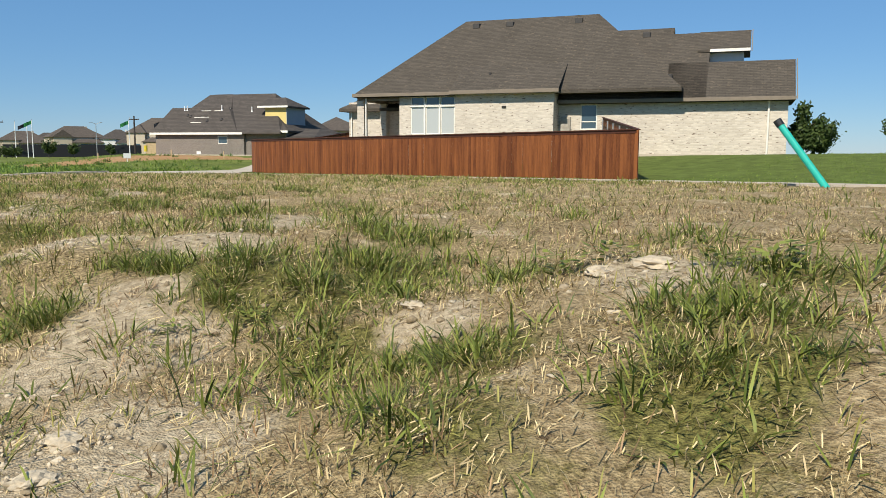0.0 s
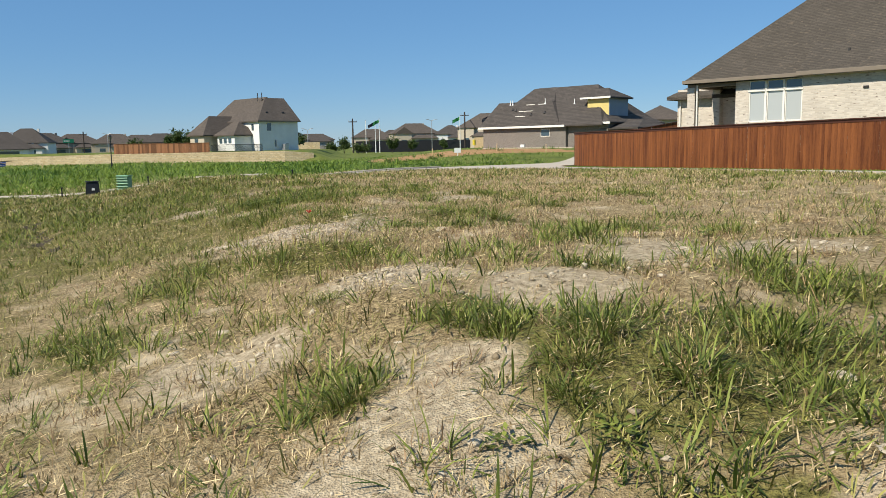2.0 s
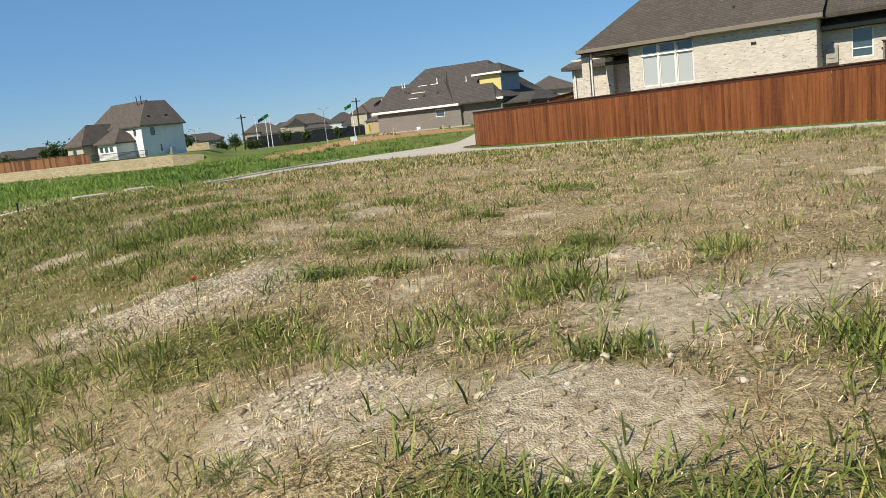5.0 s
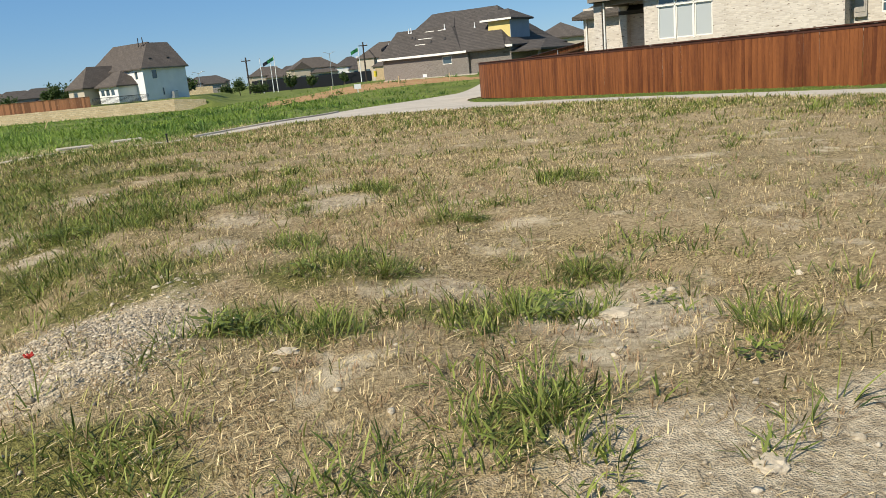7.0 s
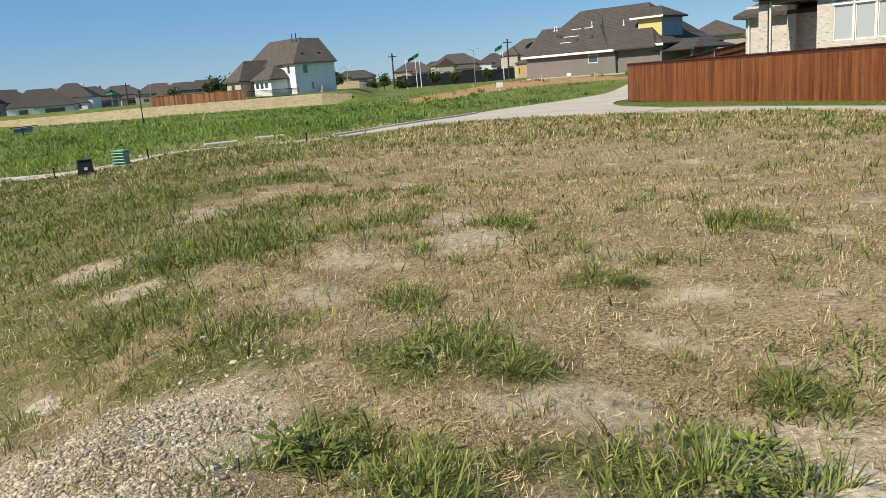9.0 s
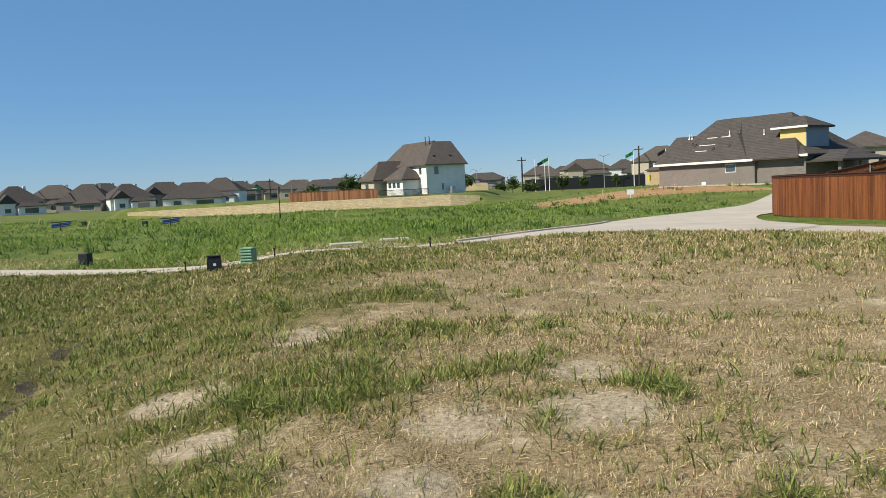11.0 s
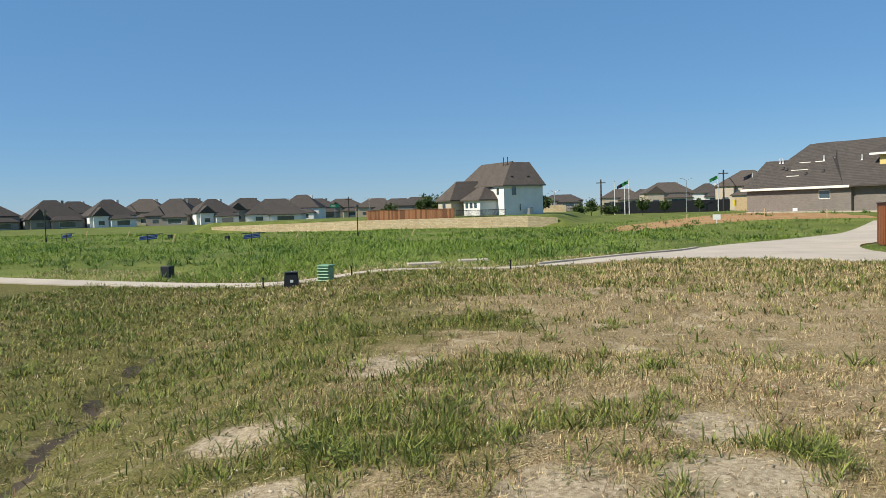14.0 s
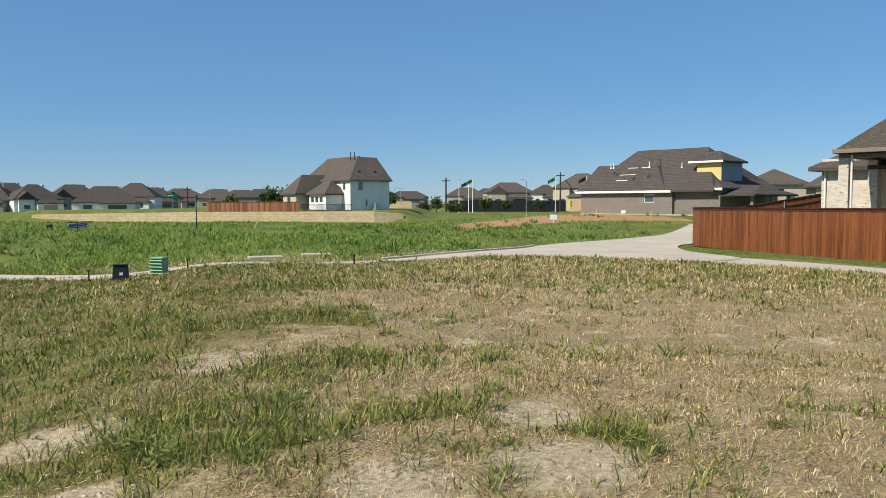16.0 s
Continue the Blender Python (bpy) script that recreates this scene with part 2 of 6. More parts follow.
# cream and grey wall colours are lowered to hold the shade on distant fronts
CREAM_STUCCO = mat("cream_stucco", (0.46, 0.40, 0.31), 0.9, noise_scale=0.8, spread=0.1, fine=30, bump=0.1)
GREY_SHADED_SIDING = mat("grey_shaded_siding", (0.26, 0.24, 0.21), 0.8, noise_scale=1, spread=0.12, fine=30, bump=0.1)
YELLOW_SHEATH = mat("yellow_sheathing", (0.62, 0.50, 0.19), 0.8, noise_scale=1, spread=0.1, fine=30, bump=0.05)
BLUE_SIDE = mat("grey_blue_side", (0.24, 0.28, 0.33), 0.8, noise_scale=1, spread=0.1, fine=30, bump=0.05)
TRIM_BROWN = mat("taupe_fascia", (0.20, 0.165, 0.125), 0.6, noise_scale=3, spread=0.12, fine=40, bump=0.05)
TRIM_WHITE = mat("white_trim", (0.76, 0.73, 0.66), 0.55, noise_scale=3, spread=0.06, fine=40, bump=0.05)
SOFFIT = mat("soffit", (0.35, 0.30, 0.24), 0.7, noise_scale=3, spread=0.1, fine=40, bump=0.05)
DARK = mat("dark_recess", (0.03, 0.028, 0.026), 0.7, noise_scale=3, fine=30, bump=0.05)
METAL_BLACK = mat("black_metal", (0.014, 0.014, 0.016), 0.45, noise_scale=9, fine=60, bump=0.05, spec=0.4)
METAL_GREY = mat("galvanised_metal", (0.45, 0.45, 0.44), 0.45, metal=0.7, noise_scale=9, fine=60, bump=0.05)
LEAD = mat("vent_lead", (0.05, 0.047, 0.045), 0.6, noise_scale=9, fine=50, bump=0.1)
PVC_WHITE = mat("white_pipe", (0.75, 0.75, 0.73), 0.45, noise_scale=9, spread=0.06, fine=50, bump=0.03)
TEAL = mat("teal_pipe", (0.02, 0.40, 0.32), 0.35, noise_scale=4, spread=0.15, fine=60, bump=0.03, spec=0.5)
GREEN_BOX = mat("green_enclosure", (0.17, 0.33, 0.20), 0.5, noise_scale=6, spread=0.2, fine=50, bump=0.05)
BLACK_BOX = mat("black_plastic", (0.02, 0.023, 0.026), 0.5, noise_scale=6, spread=0.3, fine=50, bump=0.05)
PINE = mat("raw_pine", (0.55, 0.40, 0.23), 0.8, noise_scale=4, spread=0.2, fine=40, bump=0.1)
POLE_WOOD = mat("creosote_wood", (0.05, 0.04, 0.034), 0.85, noise_scale=4, spread=0.3, fine=40, bump=0.2)
BLUE_PLASTIC = mat("blue_pipe", (0.03, 0.07, 0.22), 0.4, noise_scale=6, spread=0.2, fine=50, bump=0.03)
BARK = mat("bark", (0.10, 0.075, 0.055), 0.9, noise_scale=9, spread=0.35, fine=40, bump=0.6)
ROCK = mat("limestone_chips", (0.40, 0.335, 0.24), 0.9, noise_scale=12, spread=0.35, fine=70, bump=0.4, island=0.8)
GLASS = glass_material("window_glass", (0.05, 0.08, 0.10))
GLASS_BLIND = glass_material("glass_over_blind", (0.42, 0.44, 0.43), 0.12)
GREEN_CLOTH = mat("green_flag_cloth", (0.04, 0.25, 0.08), 0.8, noise_scale=3, fine=60, bump=0.05)
DARK_CLOTH = mat("dark_flag_cloth", (0.03, 0.035, 0.05), 0.8, noise_scale=3, fine=60, bump=0.05)
SIGN_GREEN = mat("sign_green", (0.01, 0.16, 0.09), 0.5, noise_scale=3, fine=60, bump=0.0)
YELLOW_PAINT = mat("yellow_paint", (0.62, 0.47, 0.04), 0.5, noise_scale=3, fine=60, bump=0.0)
BLADE_GREEN = leaf_material("green_blade", (0.042, 0.068, 0.010), (0.28, 0.315, 0.065), 0.2)
BLADE_OLIVE = leaf_material("olive_blade", (0.065, 0.07, 0.016), (0.38, 0.345, 0.10), 0.12)
BLADE_DRY = leaf_material("dry_blade", (0.13, 0.082, 0.036), (0.78, 0.62, 0.34), 0.06)
BLADE_DEAD = leaf_material("withered_blade", (0.09, 0.055, 0.026), (0.46, 0.30, 0.16), 0.08)
BLADE_FIELD = leaf_material("field_blade", (0.055, 0.115, 0.014), (0.27, 0.36, 0.06), 0.25)
BLADE_WEED = leaf_material("weed_leaf", (0.03, 0.075, 0.012), (0.13, 0.22, 0.04), 0.2)
LEAF = leaf_material("tree_leaf", (0.03, 0.055, 0.014), (0.09, 0.13, 0.035))


# ---- building helpers ----
def finish(bm, name, material, smooth=False):
    bm.normal_update()
    me = bpy.data.meshes.new(name)
    bm.to_mesh(me)
    bm.free()
    for m in material if isinstance(material, (list, tuple)) else [material]:
        me.materials.append(m)
    if smooth:
        me.polygons.foreach_set("use_smooth", [True] * len(me.polygons))
    return me


def part(name, bm, material, parent, label="", smooth=False):
    """Links a bmesh as one mesh object under a thing or a part."""
    ob = new(name, finish(bm, name, material, smooth))
    ob.parent = parent
    if label:
        ob["label"] = label
    return ob


def empty(name, m, label, category, group="", kind=""):
    ob = new(name)
    ob.empty_display_size = 0.2
    ob.matrix_world = m
    return tagged(ob, label, category, group, kind)


def solid(name, bm, material, m, label, category, group="", kind="", smooth=False):
    ob = new(name, finish(bm, name, material, smooth))
    ob.matrix_world = m
    return tagged(ob, label, category, group, kind)


def box(bm, x0, x1, y0, y1, z0, z1, bevel=0.0):
    made = bmesh.ops.create_cube(bm, size=1, matrix=Matrix.Translation(((x0 + x1) / 2, (y0 + y1) / 2, (z0 + z1) / 2)) @ Matrix.Diagonal((x1 - x0, y1 - y0, z1 - z0, 1)))
    if bevel:
        edges = list({e for v in made["verts"] for e in v.link_edges})
        bmesh.ops.bevel(bm, geom=edges, offset=bevel, segments=1, affect="EDGES")
    return bm


def boxes(*dims, bevel=0.0):
    bm = bmesh.new()
    for d in dims:
        box(bm, *d, bevel=bevel)
    return bm


def rod(bm, a, b, r0, r1=None, n=8):
    """A round bar from a to b."""
    a, b = Vector(a), Vector(b)
    way = b - a
    m = Matrix.Translation((a + b) / 2) @ way.to_track_quat("Z", "Y").to_matrix().to_4x4()
    bmesh.ops.create_cone(bm, cap_ends=True, segments=n, radius1=r0, radius2=r0 if r1 is None else r1, depth=way.length, matrix=m)
    return bm


def rods(*bars, n=8):
    bm = bmesh.new()
    for a, b, r in bars:
        rod(bm, a, b, r, n=n)
    return bm


def plate(bm, pts, thick):
    """A flat slab with the outline pts as its top, thick metres deep below it along its own normal."""
    top = [bm.verts.new(p) for p in pts]
    nrm = (Vector(pts[1]) - Vector(pts[0])).cross(Vector(pts[2]) - Vector(pts[1])).normalized()
    low = [bm.verts.new(Vector(p) - nrm * thick) for p in pts]
    bm.faces.new(top)
    bm.faces.new(low[::-1])
    k = len(pts)
    for i in range(k):
        bm.faces.new((top[i], low[i], low[(i + 1) % k], top[(i + 1) % k]))
    return bm


def wall_with_holes(bm, x0, x1, y0, y1, z0, z1, holes=()):
    """A wall along x between y0 and y1, with openings (hx0, hx1, hz0, hz1) right through it."""
    cuts = sorted({x0, x1, *[h[0] for h in holes], *[h[1] for h in holes]})
    for a, b in zip(cuts, cuts[1:]):
        levels = [z0]
        for h in sorted(holes, key=lambda q: q[2]):
            if h[0] < b - 1e-6 and h[1] > a + 1e-6:
                levels += [h[2], h[3]]
        levels.append(z1)
        for lo, hi in zip(levels[::2], levels[1::2]):
            if hi - lo > 1e-4:
                box(bm, a, b, y0, y1, lo, hi)
    return bm


def hip_roof(bm, x0, x1, y0, y1, z, pitch, left=1.0, right=1.0, fascia=0.18):
    """A hip roof over a rectangle whose eaves are at z; left and right: 1 for a full hip, 0 for a gable. The ridge runs along x."""
    half = (y1 - y0) / 2
    top = z + half * pitch
    ym = (y0 + y1) / 2
    a, b = x0 + half * left, x1 - half * right
    if a > b:
        a = b = (a + b) / 2
    v = [bm.verts.new(p) for p in ((x0, y0, z), (x1, y0, z), (x1, y1, z), (x0, y1, z), (a, ym, top), (b, ym, top))]
    w = [bm.verts.new((q.co.x, q.co.y, q.co.z - fascia)) for q in v[:4]]
    for f in ((0, 1, 5, 4), (2, 3, 4, 5), (1, 2, 5), (3, 0, 4)):
        bm.faces.new([v[i] for i in f])
    for i in range(4):
        bm.faces.new((w[i], w[(i + 1) % 4], v[(i + 1) % 4], v[i]))
    bm.faces.new(w[::-1])
    return bm


def np_mesh(name, verts, loops, sizes, material):
    """A mesh straight from arrays: vertices, corner indices and face sizes."""
    me = bpy.data.meshes.new(name)
    me.vertices.add(len(verts))
    me.vertices.foreach_set("co", np.asarray(verts, np.float32).ravel())
    me.loops.add(len(loops))
    me.loops.foreach_set("vertex_index", np.asarray(loops, np.int32))
    me.polygons.add(len(sizes))
    starts = np.r_[0, np.cumsum(sizes)[:-1]]
    me.polygons.foreach_set("loop_start", starts.astype(np.int32))
    me.update(calc_edges=True)
    me.validate()
    me.materials.append(material)
    return me


# ---- the lie of the land ----
def sstep(a, b, v):
    k = np.clip((v - a) / (b - a), 0.0, 1.0)
    return k * k * (3 - 2 * k)


HU, HN = (0.657, -0.754), (0.754, 0.657)      # along and into the white-brick house
FU, FN = (0.232, -0.973), (0.973, 0.232)      # along and behind its garden fence


def plain_land(x, y):
    """The smooth lie of the land: a lot that drains to the street, a bank on its low side, house pads behind."""
    x, y = np.asarray(x, float), np.asarray(y, float)
    far = np.minimum(1.0, 85.0 / np.maximum(85.0, np.hypot(x, y)))
    z = -0.0196 * (0.46 * x + 0.89 * y) * far
    s = -0.954 * (x - 1.5) - 0.30 * (y + 4.5)
    z = z - 0.95 * (1 - np.exp(-0.48 * np.log1p(np.exp(np.clip((s - 0.15) * 1.6, -40, 40))) / 1.6)) * (1 - 0.75 * sstep(16, 42, y))
    z = z - 0.28 * np.exp(-((y - 27.2) / 6) ** 2) * (1 - sstep(-4, 3, x)) * sstep(-60, -30, x)
    cf = FN[0] * x + FN[1] * y
    uf = FU[0] * x + FU[1] * y
    z = z + 1.05 * sstep(21.5, 34, cf) * sstep(-46, -36, uf) * (1 - sstep(10, 30, uf))
    z = z + 1.5 * sstep(60, 88, y) * sstep(-4, 16, x) * (1 - sstep(120, 170, y)) * (1 - sstep(60, 90, x))
    z = z - 0.35 * sstep(95, 115, y) * (1 - sstep(-12, 0, x))
    terrace = sstep(122.4, 123.6, y) * sstep(-74, -70, x) * (1 - sstep(-12, -5, x)) * (1 - sstep(190, 215, y))
    z = z + 1.75 * terrace
    return z


def clods(x, y):
    """Clods, ruts and small mounds of the rough lot, which fade out beyond it."""
    p = Vector((x, y, 0.0))
    near = 1.0 - float(sstep(18, 34, math.hypot(x, y - 2)))
    z = 0.04 * noise.noise(p * 0.55) + 0.045 * noise.noise(p * 1.7 + Vector((5, 3, 0))) + 0.022 * noise.noise(p * 4.2)
    for cx, cy, h, r in ((-0.15, 0.9, 0.07, 0.8), (-0.05, -0.1, 0.10, 0.8), (0.45, -2.2, 0.12, 0.8), (-1.25, 0.5, 0.09, 0.8), (1.0, -3.3, 0.07, 0.5), (0.6, 0.85, -0.09, 0.6), (2.45, 0.9, -0.16, 1.1), (1.2, 3.2, -0.10, 1.1), (-1.1, 2.2, -0.10, 0.6), (2.2, -3.6, -0.16, 0.8), (1.1, -4.5, -0.14, 0.6), (1.7, -1.1, 0.05, 0.5)):
        d = math.hypot(x - cx, y - cy) / r
        z += h * math.exp(-d * d * 1.3)
    d = abs((x + 5.35) * 0.912 + (y - 7.9) * 0.41)        # the wheel rut along the foot of the bank
    z -= 0.12 * math.exp(-(d / 0.24) ** 2) * float(sstep(4, 6, y)) * float(1 - sstep(12, 15, y))
    return z * near


CLOD_STEP = 0.125
CLOD_X, CLOD_Y = np.arange(-33, 34.01, CLOD_STEP), np.arange(-14, 37.01, CLOD_STEP)
CLODS = np.array([[clods(x, y) if math.hypot(x, y - 2) < 34.5 else 0.0 for x in CLOD_X] for y in CLOD_Y])


def bumps(x, y):
    """The clods, read between the points of their grid."""
    x, y = np.asarray(x, float), np.asarray(y, float)
    i = np.clip((x - CLOD_X[0]) / CLOD_STEP, 0, len(CLOD_X) - 2.001)
    j = np.clip((y - CLOD_Y[0]) / CLOD_STEP, 0, len(CLOD_Y) - 2.001)
    a, b = i.astype(int), j.astype(int)
    f, g = i - a, j - b
    return (CLODS[b, a] * (1 - f) + CLODS[b, a + 1] * f) * (1 - g) + (CLODS[b + 1, a] * (1 - f) + CLODS[b + 1, a + 1] * f) * g


def land(x, y):
    return float(plain_land(x, y) + bumps(x, y))


# ---- ground: one sheet to the horizon ----
def axis_steps(fine, inner, outer, grow, hold=0.0, until=0.0):
    """Grid lines from 0 outwards: fine ones, then growing, held at a step until some distance."""
    a, step = [0.0], fine
    while a[-1] < outer:
        if a[-1] > inner:
            step *= grow
        if hold and a[-1] < until:
            step = min(step, hold)
        a.append(a[-1] + step)
    return a


# bare gravel and pale caliche: x, y, radius
BARE_SPOTS = ((-1.6, 7.9, 0.5), (-2.1, 5.6, 0.4), (1.45, 4.6, 0.45), (0.5, 4.3, 0.35), (1.4, 5.7, 0.35), (-0.1, 1.1, 0.55), (-0.45, 0.8, 0.5), (2.55, 0.55, 0.4), (1.85, 1.1, 0.25), (-1.3, 4.2, 0.3), (2.5, 0.1, 0.45), (0.36, 3.2, 0.25), (-0.24, 0.4, 0.4), (0.46, -1.85, 0.4), (2.1, -1.6, 0.5), (0.66, -3.3, 0.22), (1.25, -2.4, 0.35), (0.54, -3.6, 0.25), (-0.9, 0.9, 0.35), (-0.3, -2.6, 0.35), (2.9, -1.5, 0.4), (0.36, -4.0, 0.3), (0.68, -3.9, 0.25), (0.41, -4.9, 0.4), (2.6, -4.7, 0.35), (1.6, -4.5, 0.2), (-9.6, 25.2, 1.0))
# patches of green growth: x, y, radius
GREEN_AHEAD = ((-1.2, 11.4, 1.3), (-0.55, 7.6, 0.8), (-2.6, 10.0, 1.1), (-1.15, 4.9, 0.65), (-0.3, 5.0, 0.6), (0.35, 5.7, 0.5), (-4.2, 11.0, 1.3), (-1.5, 5.9, 0.7), (-0.5, 5.1, 0.7), (0.9, 3.1, 0.3), (2.25, 2.9, 0.35), (1.9, 5.3, 0.3), (3.87, 4.4, 0.3), (1.5, 1.5, 0.4), (0.66, 0.85, 0.35), (2.07, 0.45, 0.4), (2.7, 1.15, 0.3), (-0.1, 2.5, 0.4), (1.25, 1.9, 0.35), (1.1, 0.45, 0.35), (-1.06, 3.4, 0.7), (0.0, 1.95, 0.5), (1.0, 1.6, 0.35), (-3.4, 23.5, 2.2), (-2.5, 16.0, 1.6), (-6.0, 9.8, 1.4))
GREEN_NEAR = ((-0.25, -0.5, 0.4), (0.25, -0.6, 0.35), (1.2, -3.3, 0.4), (1.4, -3.65, 0.4), (1.9, -3.3, 0.4), (0.31, -3.3, 0.2), (0.72, -2.7, 0.22), (1.53, -2.0, 0.2), (1.74, -1.0, 0.3), (2.96, -0.5, 0.25), (-1.0, -0.2, 0.5), (-1.2, -1.6, 0.5), (0.92, -3.0, 0.3), (2.4, -3.95, 0.2), (1.47, -5.0, 0.3), (1.1, -5.4, 0.35), (2.9, -5.0, 0.3), (1.8, -5.7, 0.4), (2.25, -5.4, 0.35), (1.2, -4.4, 0.22), (2.4, -2.7, 0.4), (0.18, -3.1, 0.2))


def spots_at(px, py, spots):
    """1 in the middle of the nearest spot, falling to 0 outside."""
    v = np.zeros(np.shape(px))
    for x, y, r in spots:
        v = np.maximum(v, np.exp(-0.75 * ((px - x) ** 2 + (py - y) ** 2) / r ** 2))
    return v


LATTICE = np.random.default_rng(19).uniform(-1, 1, (64, 64))


def vnoise(px, py, scale, seed):
    """Smooth lattice noise between -1 and 1."""
    u, v = np.asarray(px) * scale + seed * 7.3, np.asarray(py) * scale + seed * 3.7
    i, j = np.floor(u).astype(int), np.floor(v).astype(int)
    f, g = u - i, v - j
    f, g = f * f * (3 - 2 * f), g * g * (3 - 2 * g)
    a, b, c, d = LATTICE[i % 64, j % 64], LATTICE[(i + 1) % 64, j % 64], LATTICE[i % 64, (j + 1) % 64], LATTICE[(i + 1) % 64, (j + 1) % 64]
    return (a * (1 - f) + b * f) * (1 - g) + (c * (1 - f) + d * f) * g


def rut_at(px, py):
    """1 along the wheel rut at the foot of the bank."""
    d = np.abs((px + 5.35) * 0.912 + (py - 7.9) * 0.41 + 0.10 * np.sin(py * 3.1))
    return np.exp(-(d / 0.15) ** 2) * (0.75 + 0.45 * vnoise(px, py, 1.6, 71)) * sstep(4.5, 5.5, py) * (1 - sstep(11.5, 13.5, py))


def bare(px, py):
    """1 on the bare gravel and pale caliche spots, 0 elsewhere."""
    rough = spots_at(px, py, BARE_SPOTS) + 0.35 * vnoise(px, py, 2.7, 61) + 0.35 * vnoise(px, py, 7.0, 62)
    return np.maximum(np.clip(1.6 * rough - 0.45, 0, 1), 0.95 * rut_at(px, py))


def green(px, py):
    rough = np.maximum(spots_at(px, py, GREEN_AHEAD), spots_at(px, py, GREEN_NEAR)) + 0.30 * vnoise(px, py, 1.9, 63) + 0.25 * vnoise(px, py, 5.0, 64)
    return np.clip(1.5 * rough - 0.35, 0, 1)


def low_side(px, py):
    """1 on the low, greener side of the bank, 0 on the dry top."""
    bank = sstep(0.3, 4.2, -0.954 * (px - 1.5) - 0.30 * (py + 4.5))
    return np.maximum(bank, 0.75 * sstep(-0.4, 2.4, 0.8 - 0.14 * py - px) * sstep(-1.0, 2.5, py))


def fringe(px, py):
    """1 near the alley, where the grass is thicker."""
    return sstep(12, 22, py + 1.1 * np.maximum(px - 4, 0))


def build_ground():
    right = axis_steps(0.125, 8, 1600, 1.075, 1.5, 75)
    xs = np.array(sorted({-v for v in right} | set(right)))
    ys = np.array(sorted({-v for v in axis_steps(0.16, 9, 1600, 1.1)} | set(axis_steps(0.125, 12, 1600, 1.045, 1.0, 128))))
    gx, gy = np.meshgrid(xs, ys)
    z = plain_land(gx, gy)
    z = z + np.where((np.abs(gx) < 33) & (gy > -14) & (gy < 36), bumps(gx, gy), 0)
    nx, ny = len(xs), len(ys)
    idx = np.arange(nx * ny).reshape(ny, nx)
    quads = np.stack([idx[:-1, :-1], idx[:-1, 1:], idx[1:, 1:], idx[1:, :-1]], -1).reshape(-1, 4)
    me = np_mesh("ground", np.stack([gx, gy, z], -1).reshape(-1, 3), quads.ravel(), np.full(len(quads), 4), SOIL)
    for m in (FIELD, LAWN_SOIL, ORANGE_SOIL):
        me.materials.append(m)
    vx, vy = gx.ravel(), gy.ravel()
    for name, values in (("pale", spots_at(vx, vy, BARE_SPOTS)), ("grassy", np.maximum(np.maximum(0.55 * low_side(vx, vy), 0.6 * green(vx, vy)), 0.32 * fringe(vx, vy)) * (vy < 30)), ("rut_dark", rut_at(vx, vy))):
        me.attributes.new(name, "FLOAT", "POINT").data.foreach_set("value", values.astype(np.float32))
    cx = (gx[:-1, :-1] + gx[1:, 1:]).ravel() / 2
    cy = (gy[:-1, :-1] + gy[1:, 1:]).ravel() / 2
    cf, uf = FN[0] * cx + FN[1] * cy, FU[0] * cx + FU[1] * cy
    which = np.zeros(len(cx), np.int32)
    which[(cy > 28.2) | (np.hypot(cx, cy) > 45)] = 1
    which[(cf > 18.6) & (uf > -42) & (uf < 40) & (cf < 70)] = 2
    which[(cy > 78) & (cy < 101) & (cx > -2 + 0.1 * (cy - 78)) & (cx < 16 + 0.35 * (101 - cy))] = 3
    me.polygons.foreach_set("material_index", which)
    me.polygons.foreach_set("use_smooth", np.ones(len(cx), bool))
    return tagged(new("ground", me), "dry caliche soil with pale stony patches and thin thatch", "ground", kind="structure")


build_ground()


def smooth_line(pts, n=6):
    """A smooth curve through a few corner points."""
    out = []
    for i in range(len(pts) - 1):
        p0, p1, p2, p3 = (Vector(pts[max(0, min(len(pts) - 1, k))]) for k in (i - 1, i, i + 1, i + 2))
        for j in range(n):
            t = j / n
            out.append(tuple(0.5 * ((2 * p1) + (p2 - p0) * t + (2 * p0 - 5 * p1 + 4 * p2 - p3) * t * t + (3 * p1 - p0 - 3 * p2 + p3) * t ** 3)))
    return out + [tuple(pts[-1])]


def along(line, n):
    """n points at even steps along a line."""
    p = np.array([q[:2] for q in line])
    d = np.r_[0, np.cumsum(np.hypot(*np.diff(p, axis=0).T))]
    t = np.linspace(0, d[-1], n)
    return np.stack([np.interp(t, d, p[:, 0]), np.interp(t, d, p[:, 1])], -1)


